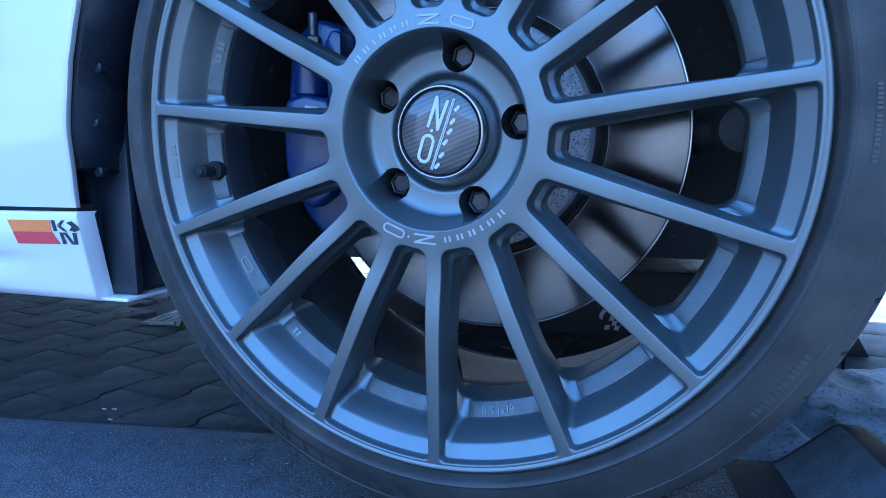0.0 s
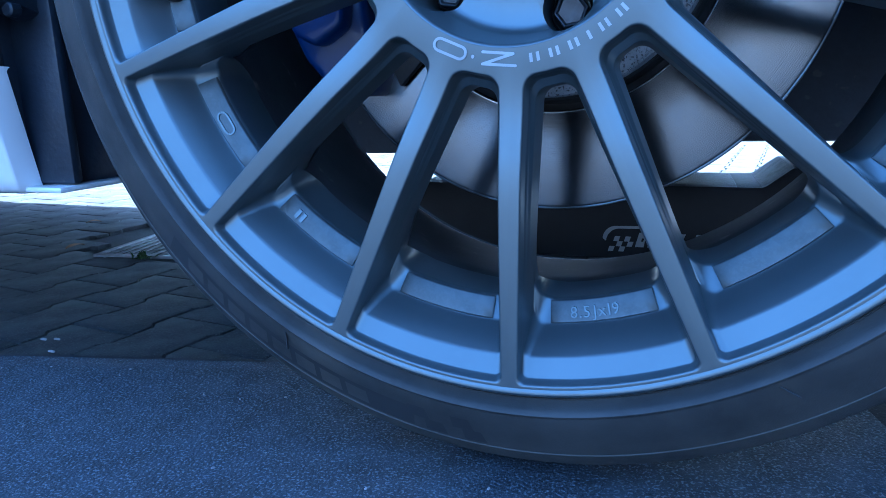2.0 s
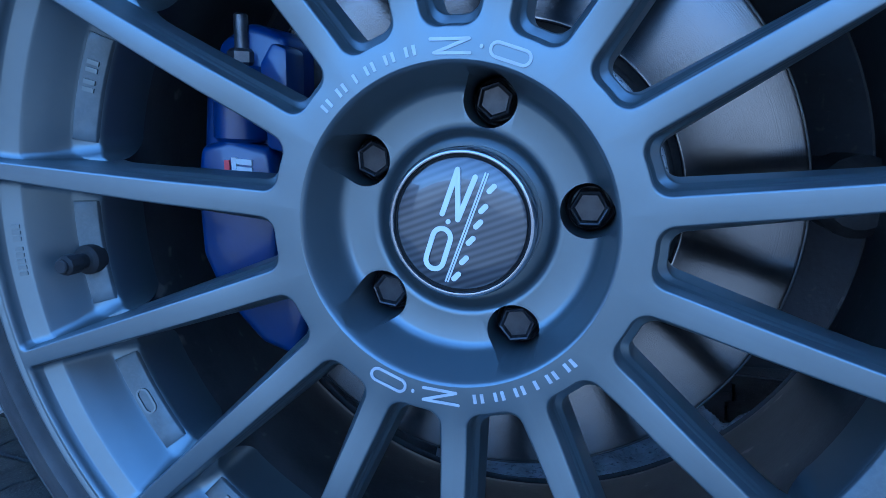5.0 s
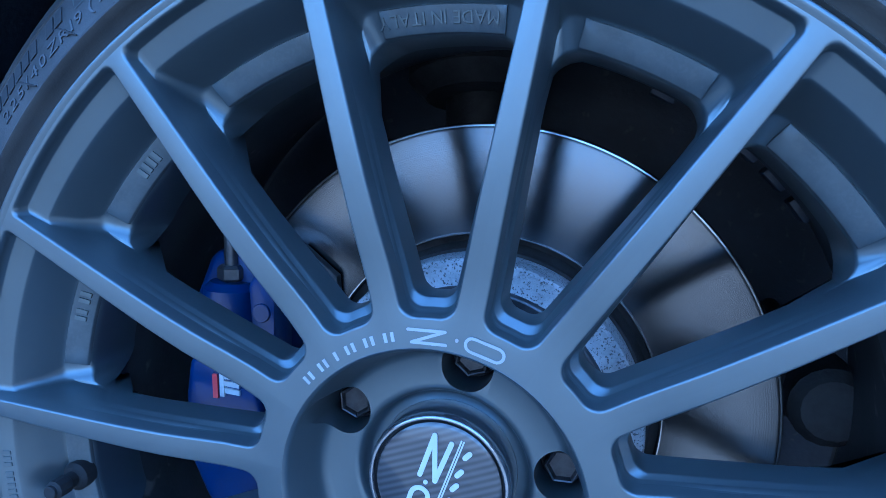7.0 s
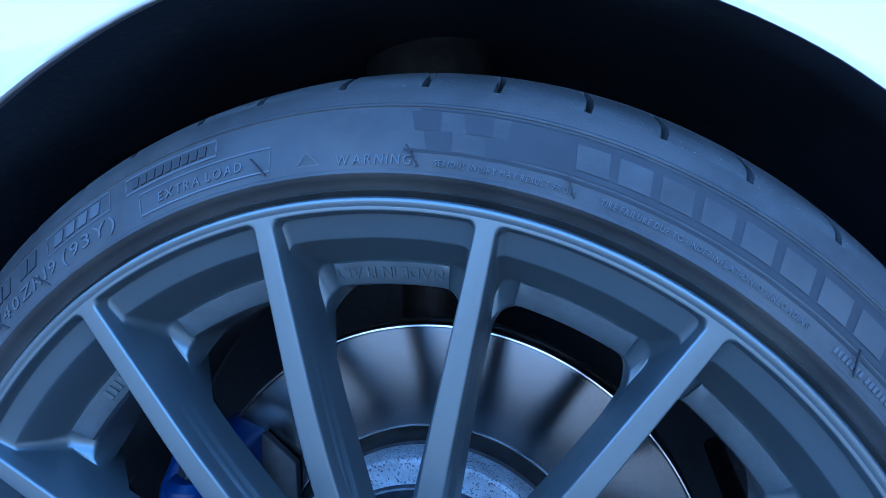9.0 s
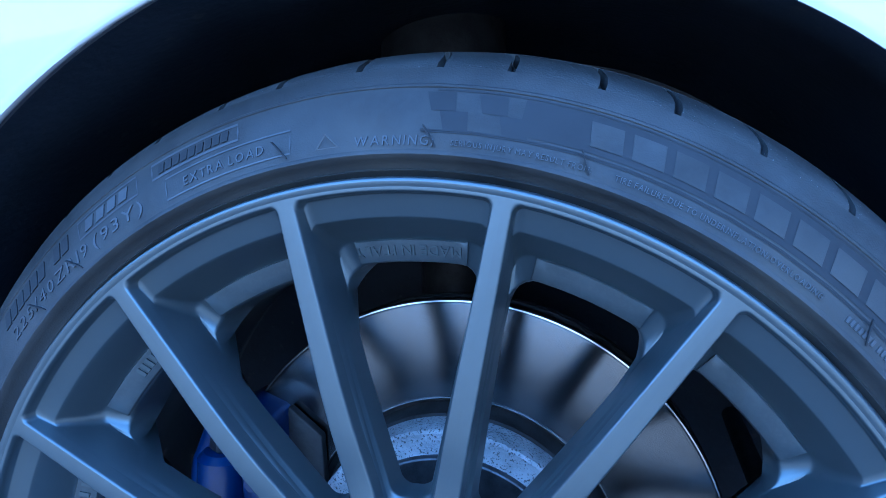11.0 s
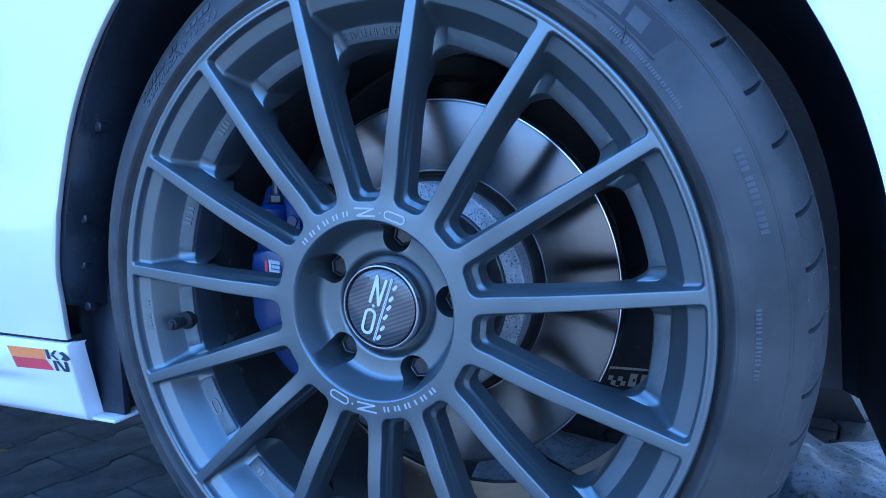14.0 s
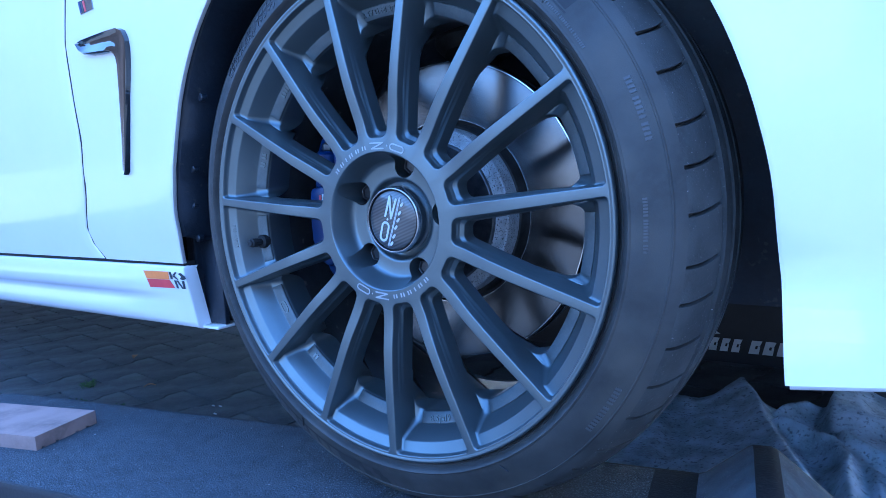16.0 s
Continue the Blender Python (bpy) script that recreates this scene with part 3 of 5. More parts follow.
def tyre_mesh(sipe_depth=0.0065):
    """The tyre turned round the axle, with a slanting groove cut into the shoulder at every tread block."""
    profile = TYRE + TREAD_PROFILE
    k = len(profile)
    angles, cut = [], []
    pitch = 360.0 / SIPES
    for s in range(SIPES):
        jit = 0.5 * math.sin(s * 2.4) + 0.3 * math.sin(s * 5.1)
        for off, c in ((0, 0), (0.20, 0), (0.30, 1), (0.74, 1), (0.88, 0), (2.4, 0), (4.0, 0), (5.6, 0)):
            angles.append(s * pitch + jit + off)
            cut.append(c)
    verts, faces = [], []
    for a, c in zip(angles, cut):
        for r, y in profile:
            lean = 0.0
            rr = r
            if 0.024 < y < 0.080:
                lean = 1.5 * min(1, (y - 0.024) / 0.05) ** 2
                if c and y > 0.025:
                    rr = r - sipe_depth * min(1.0, (y - 0.023) / 0.010)
            if r < 0.30 and y < 0.02:
                lean = 0.0
            t = radians(a + lean)
            verts.append((rr * math.cos(t), y, rr * math.sin(t)))
    n = len(angles)
    for i in range(n):
        j = (i + 1) % n
        for p in range(k - 1):
            faces.append((i * k + p, i * k + p + 1, j * k + p + 1, j * k + p))
    # the tyre sits flat where it carries the car
    flat = []
    for x, y, z in verts:
        if z < -AXLE_Z:
            x *= 1.004
            z = -AXLE_Z + 0.0002
        flat.append((x, y, z))
    me = mesh("tyre", flat, faces, RUBBER, 32)
    me.materials.append(TREAD)
    for p in me.polygons:
        c = sum((me.vertices[i].co.y for i in p.vertices)) / len(p.vertices)
        rr = sum((math.hypot(me.vertices[i].co.x, me.vertices[i].co.z) for i in p.vertices)) / len(p.vertices)
        if rr > 0.3110 and c > 0.024:
            p.material_index = 1
    return me


tyre = part("tyre", tyre_mesh(), wheel, "black low-profile tyre with raised sidewall writing")


def side_text(word, text, radius, start, height, bars=False, mat=LETTER, label="raised rubber letters", **more):
    ob = part(word, mesh(word, *round_text(text, radius, start, height, tyre_side, True, 0.0, more.pop("relief", 0.0007), bars=bars, **more), mat), tyre, label)
    return ob


def bar_row(text, radius, start, height, span, mat, label, width=0.7, slant=0.15):
    """A row of single raised bars round the sidewall."""
    step = span / len(text)
    for n, ch in enumerate(text):
        if ch == "#":
            side_text("rubber_bar", "#", radius, start - n * step, height, bars=True, mat=mat, label=label, slant=slant, span=step * width)


def outline(a0, a1, r0, r1, width=0.0007, slant=0.0):
    """A thin raised box line on the sidewall between two angles and radii."""
    verts, faces = [], []
    path = [(a0 + (a1 - a0) * i / 10, r0) for i in range(11)] + [(a1 - slant, (r0 + r1) / 2)] + [(a1 + (a0 - a1) * i / 10, r1) for i in range(11)] + [(a0 - slant, (r0 + r1) / 2), (a0, r0)]
    rc, ac = (r0 + r1) / 2, (a0 + a1) / 2
    for a, r in path:
        for s in (-1, 1):
            rr = r + s * width * (1 if r > rc else -1 if r < rc else 0)
            aa = a + (s * math.degrees(width / rc) * (1 if a > ac else -1) if abs(r - rc) < 1e-6 else 0)
            verts.append((rr * math.cos(radians(aa)), tyre_side(rr) - 0.0004, rr * math.sin(radians(aa))))
    for i in range(len(path) - 1):
        faces.append((2 * i, 2 * i + 1, 2 * i + 3, 2 * i + 2))
    return verts, faces


side_text("warning_text", "WARNING;", 0.2728, 93.4, 0.0046, spacing=0.35, span=7.8)
side_text("small_print", "SERIOUS INJURY MAY RESULT FROM:", 0.2732, 83.9, 0.0026, spacing=0.32, span=13.1)
side_text("small_print", "TIRE FAILURE DUE TO UNDERINFLATION/OVERLOADING", 0.2736, 68.6, 0.0026, spacing=0.32, span=20.0)
side_text("small_print", "####### ####### ###### ## #######", 0.2738, 46.0, 0.0026, bars=True, spacing=0.35, width=0.5)
side_text("load_text", "EXTRA LOAD", 0.2775, 112.6, 0.0048, spacing=0.30, span=9.5)
side_text("size_text", "(93Y)", 0.2765, 125.6, 0.0072, spacing=0.25, span=7.4)
side_text("size_text", "225/40ZR19", 0.2765, 141.0, 0.0074, spacing=0.25, span=14.4)
part("text_frame", mesh("text_frame", *joined(outline(114.9, 100.2, 0.2745, 0.2858, 0.0004), outline(116.5, 106.0, 0.2892, 0.2972, 0.0006), outline(127.4, 118.6, 0.2872, 0.2972, 0.0005)), LETTER), tyre, "thin raised lines")
bar_row("#########", 0.2908, 115.7, 0.0048, 8.8, LETTER_DARK, "ribbed rubber bar")
bar_row("####", 0.2890, 126.4, 0.0064, 6.8, LETTER, "raised rubber bar")
bar_row("###### ##", 0.2885, 142.0, 0.0085, 13.0, LETTER_DARK, "ribbed rubber bar", 0.75, 0.2)
part("text_frame", mesh("text_frame", *joined(outline(87.0, 39.0, 0.2792, 0.2800, 0.0003), outline(86.0, 39.0, 0.2986, 0.2990, 0.0002)), LETTER_DARK), tyre, "thin raised lines")
tri = [(97.4, 0.2737), (95.1, 0.2737), (96.25, 0.2800), (97.4, 0.2737)]
part("warning_sign", mesh("warning_sign", *joined(*[moved(stroke([(r * math.cos(radians(a)), r * math.sin(radians(a))) for a, r in tri], 0.0006, 0.0009), Matrix.Identity(4))]), LETTER), tyre, "raised triangle sign")
for turn in (0, 180):
    # two rows of a checkered band, then eight slanted blocks
    cells = []
    for i, (a, row) in enumerate(((86.3, 1), (84.9, 0), (81.6, 1), (79.4, 0), (82.9, 0))):
        if i == 4:
            continue
        r0 = 0.2800 if row == 0 else 0.2889
        v = []
        for j in range(5):
            for da in (0.6 * j / 4, -2.3 + 0.3 * j / 4):
                rr, aa = r0 + 0.0088 * j / 4, radians(a + da + turn)
                v.append((rr * math.cos(aa), tyre_side(rr) - 0.0003, rr * math.sin(aa)))
        cells.append((v, [(2 * j, 2 * j + 1, 2 * j + 3, 2 * j + 2) for j in range(4)]))
    part("checker_band", mesh("checker_band", *joined(*cells), LETTER_DARK), tyre, "ribbed checkered blocks")
    # a ribbed dark band, and eight smooth slanted blocks on it
    cols, rows = 68, 6
    v = []
    for i in range(cols + 1):
        a = radians(78.0 - i * 38.5 / cols + turn)
        v += [(r * math.cos(a), tyre_side(r) - 0.00025, r * math.sin(a)) for r in np.linspace(0.2812, 0.2978, rows + 1)]
    k = rows + 1
    part("brand_field", mesh("brand_field", v, [(i * k + j, i * k + j + 1, (i + 1) * k + j + 1, (i + 1) * k + j) for i in range(cols) for j in range(rows)], LETTER_DARK), tyre, "ribbed dark band")
    for i in range(8):
        v = []
        for j in range(6):
            r = 0.2842 + 0.0108 * j / 5
            for m in range(5):
                a = radians(71.6 + turn - 3.72 * i + 0.55 * j / 5 - 2.9 * m / 4)
                v.append((r * math.cos(a), tyre_side(r) - 0.0006, r * math.sin(a)))
        part("brand_block", mesh("brand_block", v, [(5 * j + m, 5 * j + m + 1, 5 * j + m + 6, 5 * j + m + 5) for j in range(5) for m in range(4)], RUBBER), tyre, "slanted smooth rubber block")
side_text("small_print", "#### ##### ####", 0.2890, 24.0, 0.0050, bars=True, spacing=0.3, width=0.5)
side_text("small_print", "###### ####### ###", 0.2800, 4.0, 0.0034, bars=True, spacing=0.3, width=0.5)
side_text("small_print", "##### ########", 0.2900, -30.0, 0.0050, bars=True, spacing=0.3, width=0.5)
for a in (101.2, 86.0, 71.5, 44.0, 128.6, 135.8, -60.0, -120.0):
    part("mould_mark", mesh("mould_mark", *stroke([((r) * math.cos(radians(a + d)), r * math.sin(radians(a + d))) for r, d in ((0.2725, -0.6), (0.2815, 0.6))], 0.0006, tyre_side(0.277) - 0.0026, 0.002), LETTER_DARK), tyre, "short moulded line")

# ---- brake ----
disc = thing("brake_disc", "turned iron brake disc with bright swept face and grey hat", "brake disc", (0, 0, AXLE_Z))
FACE = 0.1330
part("friction_ring", mesh("friction_ring", *turned([(0.1092, FACE + 0.009), (0.1092, FACE + 0.0016), (0.1098, FACE + 0.0003), (0.1104, FACE), (0.1735, FACE), (0.1752, FACE + 0.0004), (0.1764, FACE + 0.0014), (0.1768, FACE + 0.0026), (0.1768, FACE + 0.0100), (0.1755, FACE + 0.0110), (0.1755, FACE + 0.0190), (0.1768, FACE + 0.0200), (0.1768, FACE + 0.0300), (0.1092, FACE + 0.0300)], 180), DISC, 30), disc, "turned bright iron swept ring")
# same iron as the disc, made paler to paint the chamfers' highlight
EDGE_GLINT = material("machined_edge_highlight", (0.55, 0.55, 0.55), 0.22, 1.0, 0.05, 60)
part("inner_edge", mesh("inner_edge", *turned([(0.1090, FACE + 0.0022), (0.1091, FACE + 0.0008), (0.1098, FACE - 0.0004), (0.1106, FACE - 0.0005), (0.1107, FACE + 0.0006)], 180), EDGE_GLINT, 40), disc, "machined inner edge with its highlight painted paler")
part("outer_edge", mesh("outer_edge", *turned([(0.1752, FACE + 0.0002), (0.1762, FACE + 0.0004), (0.1770, FACE + 0.0014), (0.1772, FACE + 0.0028)], 180), EDGE_GLINT, 40), disc, "machined outer edge with its highlight painted paler")
part("groove", mesh("groove", *turned([(0.1092, FACE + 0.008), (0.1050, FACE + 0.010), (0.1020, FACE + 0.004), (0.1018, FACE - 0.006), (0.1000, FACE - 0.008)], 96), IRON, 30), disc, "dark relief groove")
part("hat", mesh("hat", *turned([(0.1002, FACE - 0.006), (0.1000, 0.1060), (0.0990, 0.1035), (0.0970, 0.1022), (0.0850, 0.1018), (0.0838, 0.1012)], 96), HAT, 30), disc, "speckled zinc-coated hat")
part("hat_front", mesh("hat_front", *turned([(0.0838, 0.1012), (0.0826, 0.0985), (0.0815, 0.0978), (0.0560, 0.0975), (0.0400, 0.0975)], 96), STEEL, 30), disc, "smooth grey hat face")

caliper = thing("brake_caliper", "blue enamelled fixed brake caliper over the disc", "brake caliper", (0, 0, AXLE_Z))
body = [(-0.118, 0.098), (-0.142, 0.108), (-0.162, 0.098), (-0.175, 0.070), (-0.179, 0.030), (-0.180, -0.010), (-0.176, -0.045), (-0.163, -0.072), (-0.146, -0.090), (-0.122, -0.098), (-0.112, -0.070), (-0.118, -0.030), (-0.121, 0.0), (-0.119, 0.050)]
part("caliper_body", mesh("caliper_body", *slab(body, 0.088, 0.165, 0.006, 3), BLUE, 40), caliper)
bridge = [(-0.124, 0.034), (-0.150, 0.040), (-0.170, 0.036), (-0.1745, 0.010), (-0.1735, -0.030), (-0.162, -0.056), (-0.146, -0.064), (-0.126, -0.052), (-0.121, -0.010)]
part("caliper_cover", mesh("caliper_cover", *slab(bridge, 0.072, 0.092, 0.005, 3), BLUE, 40), caliper)
part("piston_housing", mesh("piston_housing", *rod((-0.150, 0.087, 0.036), (-0.147, 0.087, 0.082), 0.0165, 24), BLUE, 40), caliper)
part("guide_lug", mesh("guide_lug", *joined(slab([(-0.114, 0.030), (-0.128, 0.034), (-0.130, 0.082), (-0.122, 0.094), (-0.112, 0.090)], 0.076, 0.1, 0.003), rod((-0.121, 0.077, 0.066), (-0.121, 0.0745, 0.066), 0.0058, 16)), BLUE, 40), caliper)
part("bleed_bolt", mesh("bleed_bolt", *joined(rod((-0.147, 0.087, 0.082), (-0.1465, 0.087, 0.092), 0.0085, 6), rod((-0.1465, 0.087, 0.090), (-0.146, 0.087, 0.112), 0.0042, 12)), STEEL, 40), caliper, "dark bleed bolt with a rubber cap")
part("brake_pad", mesh("brake_pad", *slab([(-0.094, 0.080), (-0.118, 0.100), (-0.124, 0.060), (-0.122, -0.060), (-0.108, -0.090), (-0.088, -0.070)], 0.1245, 0.1322, 0.001), IRON, 40), caliper, "dark brake pad backing")
marks = []
for z in (0.0165, 0.0210, 0.0255):
    marks.append(slab([(-0.1480, z), (-0.1350, z - 0.0012), (-0.1350, z + 0.0020), (-0.1480, z + 0.0032)], 0.0705, 0.0719))
marks.append(slab([(-0.1480, 0.0140), (-0.1450, 0.0140), (-0.1450, 0.0290), (-0.1480, 0.0290)], 0.0702, 0.0719))
part("white_bars", mesh("white_bars", *joined(*marks), PRINT), caliper, "white print bars")
part("red_bar", mesh("red_bar", *slab([(-0.1530, 0.0125), (-0.1496, 0.0125), (-0.1496, 0.0275), (-0.1530, 0.0275)], 0.0705, 0.0719), RED), caliper, "red print bar")

knuckle = thing("steering_knuckle", "dark iron steering knuckle and tie rod behind the disc", "suspension part", (0, 0, AXLE_Z))
part("carrier", mesh("carrier", *slab([(-0.07, -0.10), (0.05, -0.11), (0.09, -0.03), (0.08, 0.08), (-0.05, 0.10), (-0.10, 0.02)], 0.150, 0.210, 0.012), IRON), knuckle)
part("tie_rod", mesh("tie_rod", *joined(rod((0.09, 0.20, -0.02), (0.230, 0.22, 0.005), 0.018, 16), rod((0.215, 0.175, 0.0), (0.215, 0.235, 0.0), 0.026, 18), rod((0.215, 0.2, 0.01), (0.235, 0.9, 0.02), 0.009, 12)), IRON), knuckle)
part("strut", mesh("strut", *joined(rod((-0.02, 0.24, 0.05), (-0.05, 0.33, 0.52), 0.028, 20), rod((-0.03, 0.26, 0.20), (-0.05, 0.33, 0.50), 0.055, 20)), IRON), knuckle)
part("control_arm", mesh("control_arm", *rod((0.02, 0.2, -0.13), (-0.12, 0.75, -0.10), 0.022, 14), IRON), knuckle)


# ---- car ----
def side_y(x, z):
    """Depth of the car's flank at a height, drawn in towards the nose."""
    y = float(np.interp(z, (0.14, 0.20, 0.262, 0.33, 0.40, 0.50, 0.60, 0.70, 0.80, 0.95), (0.018, 0.020, 0.037, 0.020, 0.006, -0.002, -0.006, -0.004, 0.002, 0.04)))
    return y + 0.12 * max(0.0, x + 0.10) + 0.25 * max(0.0, x - 0.36) + 0.9 * max(0.0, x - 0.60) ** 2


car = thing("car", "white car with open wheel arch, dark side vent and deep sill", "car", (0, 0, 0))


def arch_point(t):
    """Points of the arch's edge for t from 0 (bumper foot) to 1 (sill)."""
    right = [(0.3735, 0.177), (0.3715, 0.215), (0.3690, 0.255), (0.3668, 0.295)]
    round_part = []
    for a in np.linspace(2, 178, 60):
        r = float(np.interp(a, (2, 12, 20, 28, 35, 58, 75, 90, 110, 122, 130, 150, 160, 167, 173, 178), (0.3625, 0.3612, 0.3617, 0.3642, 0.3670, 0.3718, 0.3712, 0.3680, 0.3624, 0.3590, 0.3565, 0.3550, 0.3572, 0.3622, 0.3715, 0.3835)))
        round_part.append((r * math.cos(radians(a)) + 0.003, AXLE_Z + r * math.sin(radians(a))))
    left = [(-0.3855, 0.318), (-0.3900, 0.302), (-0.3955, 0.285), (-0.3995, 0.272), (-0.4015, 0.2625)]
    pts = right + round_part + left
    f = t * (len(pts) - 1)
    i = min(int(f), len(pts) - 2)
    (ax, az), (bx, bz) = pts[i], pts[i + 1]
    return ax + (bx - ax) * (f - i), az + (bz - az) * (f - i)


def gap_x(z):
    """The line of the gap between wing and door."""
    return float(np.interp(z, (0.262, 0.285, 0.31, 0.38, 0.45, 0.585, 0.66, 0.95), (-0.602, -0.622, -0.628, -0.590, -0.572, -0.572, -0.556, -0.54)))


def outer_point(x, z, t):
    """The far edge of wing and bumper that belongs to an arch point."""
    if t < 0.055:
        return 0.95, 0.177 + (z - 0.177) * 2.0
    a = (t - 0.055) / 0.945
    path = [(0.95, 0.36), (0.95, 0.80), (0.60, 0.88), (0.10, 0.93), (-0.54, 0.95), (gap_x(0.70), 0.70), (gap_x(0.50), 0.50), (gap_x(0.38), 0.38), (gap_x(0.31), 0.31), (gap_x(0.2635), 0.2635)]
    keys = (0, 0.12, 0.25, 0.42, 0.58, 0.72, 0.84, 0.92, 0.965, 1.0)
    z_out = float(np.interp(a, keys, [p[1] for p in path]))
    return (gap_x(z_out) if a >= 0.58 else float(np.interp(a, keys, [p[0] for p in path]))), z_out


def flare(x, z):
    """How far the arch's edge stands out: most behind and above the wheel, not at the foot."""
    return 0.004 * float(np.interp(x, (-0.3, 0.0, 0.32), (1.0, 0.75, 0.15))) * float(np.interp(z, (0.27, 0.36), (0.15, 1.0)))


def flank(t0, t1, n, name, mat):
    """Part of the flank round the arch, with its edge turned inwards."""
    verts, faces = [], []
    steps = [0, 0.003, 0.007, 0.012, 0.03, 0.06, 0.1, 0.16, 0.24, 0.34, 0.46, 0.6, 0.76, 0.9, 1.0]
    for i in range(n + 1):
        t = t0 + (t1 - t0) * i / n
        ax, az = arch_point(t)
        ox, oz = outer_point(ax, az, t)
        cx, cz = ax * 0.02, (az - AXLE_Z) * 0.02
        yb = side_y(ax, az) - flare(ax, az)
        verts.append((ax + cx * 0.3, yb + 0.0085, az + cz * 0.3))
        verts.append((ax + cx * 0.1, yb + 0.0055, az + cz * 0.1))
        verts.append((ax, yb + 0.0028, az))
        for s in steps:
            x, z = ax + (ox - ax) * s, az + (oz - az) * s
            d = math.hypot(x - ax, z - az)
            y = side_y(x, z) - flare(ax, az) * math.exp(-((d - 0.012) / 0.05) ** 2) + 0.0012 * math.exp(-(d / 0.0015) ** 2)
            verts.append((x, y, z))
    k = 3 + len(steps)
    for i in range(n):
        for p in range(k - 1):
            faces.append((i * k + p, i * k + p + 1, (i + 1) * k + p + 1, (i + 1) * k + p))
    return mesh(name, verts, faces, mat, 60)


T_SPLIT = 0.16
part("front_bumper", flank(0.0, T_SPLIT, 24, "front_bumper", WHITE), car, "white front bumper corner")
part("front_wing", flank(T_SPLIT, 1.0, 110, "front_wing", WHITE), car, "glossy white front wing")
# bumper foot, turned under
foot = [(x, side_y(x, 0.177) + d, 0.177 - h) for x in np.linspace(0.377, 0.95, 16) for d, h in ((0, 0), (0.003, 0.004), (0.010, 0.006), (0.028, 0.005))]
part("bumper_foot", mesh("bumper_foot", foot, [(4 * i + p, 4 * i + p + 1, 4 * i + p + 5, 4 * i + p + 4) for i in range(15) for p in range(3)], WHITE, 60), car)

# door
zs = np.linspace(0.2640, 0.95, 28)
verts, faces = [], []
for z in zs:
    g = gap_x(z) - 0.006
    verts.append((g, side_y(g, z) + 0.0055, z))
    for s in (0, 0.0015, 0.006, 0.03, 0.1, 0.3, 0.6, 1.1):
        verts.append((g - s, side_y(g, z) + (0.0025 if s == 0 else 0.0006 if s == 0.0015 else 0), z))
for i in range(len(zs) - 1):
    for p in range(8):
        faces.append((9 * i + p, 9 * i + p + 1, 9 * i + p + 10, 9 * i + p + 9))
part("door", mesh("door", verts, faces, WHITE, 60), car, "glossy white door")
part("door_seal", mesh("door_seal", [(gap_x(z) + d, side_y(gap_x(z), z) + 0.0016, z) for z in zs for d in (0.0005, -0.0068)], [(2 * i, 2 * i + 1, 2 * i + 3, 2 * i + 2) for i in range(len(zs) - 1)], SEAM), car, "dark door gap seal")

# sill
SILL = [(0.0500, 0.2585), (0.0390, 0.2585), (0.0370, 0.2575), (0.0355, 0.2550), (0.0340, 0.2350), (0.0335, 0.2200), (0.0375, 0.2120), (0.0425, 0.2060), (0.0440, 0.1980), (0.0445, 0.1850), (0.0480, 0.1720), (0.0540, 0.1640), (0.0640, 0.1600), (0.0800, 0.1590), (0.2200, 0.1600)]
def sill_depth(x, y, z):
    """The sill's front is one slanting plane at its end and takes on its shaped section further back."""
    if z > 0.2555 or y > 0.060:
        return y
    blend = min(1.0, max(0.0, (-0.422 - x) / 0.16))
    return (1 - blend) * float(np.interp(z, (0.163, 0.255), (0.0580, 0.0355))) + blend * y


verts, faces = [], []
xs = [-0.4010, -0.4020, -0.4050, -0.420, -0.445, -0.48, -0.52, -0.58, -0.66, -0.76, -0.9, -1.1, -1.4, -1.8]
for x in xs:
    fade = min(1.0, max(0.0, (-0.44 - x) / 0.14))
    for y, z in SILL:
        crease = 0.0
        if 0.190 < z < 0.225:
            crease = 0.0045 * fade * math.sin((z - 0.19) / 0.035 * math.pi)
        slant = -0.008 * (0.2585 - z) / 0.1 if x > -0.432 else 0.0
        edge = 0.002 if x > -0.4015 else 0.0006 if x > -0.4025 else 0
        verts.append((x + slant, sill_depth(x, y + crease, z) + edge, z))
k = len(SILL)
for i in range(len(xs) - 1):
    for p in range(k - 1):
        faces.append((i * k + p, i * k + p + 1, (i + 1) * k + p + 1, (i + 1) * k + p))
# the end of the sill is a narrow turned-in face
b = len(verts)
verts += [(verts[p][0] + 0.0008, verts[p][1] + 0.020, verts[p][2] - 0.001) for p in range(1, 13)]
faces += [(p, p + 1, b + p, b + p - 1) for p in range(1, 12)]
sill = part("side_sill", mesh("side_sill", verts, faces, WHITE, 60), car, "white side sill with a sharp crease")
part("sill_seam", mesh("sill_seam", *boxed(-1.8, -0.406, 0.042, 0.06, 0.2575, 0.2645), SEAM), car, "dark seam above the sill")
part("sill_lip", mesh("sill_lip", *boxed(-0.413, -0.372, 0.064, 0.15, 0.1608, 0.1655, 0.002), WHITE), car, "white lip under the sill")
# sticker on the sill
def sticker(points, mat, label, lift=0.0):
    v = []
    for x, z in points:
        x += 0.006
        y = float(np.interp(z, [p[1] for p in SILL[::-1]], [p[0] for p in SILL[::-1]]))
        v.append((x, sill_depth(x, y, z) - 0.0007 - lift, z))
    return part("sticker_patch", mesh("sticker_patch", v, [tuple(range(len(v)))], mat), sill, label)


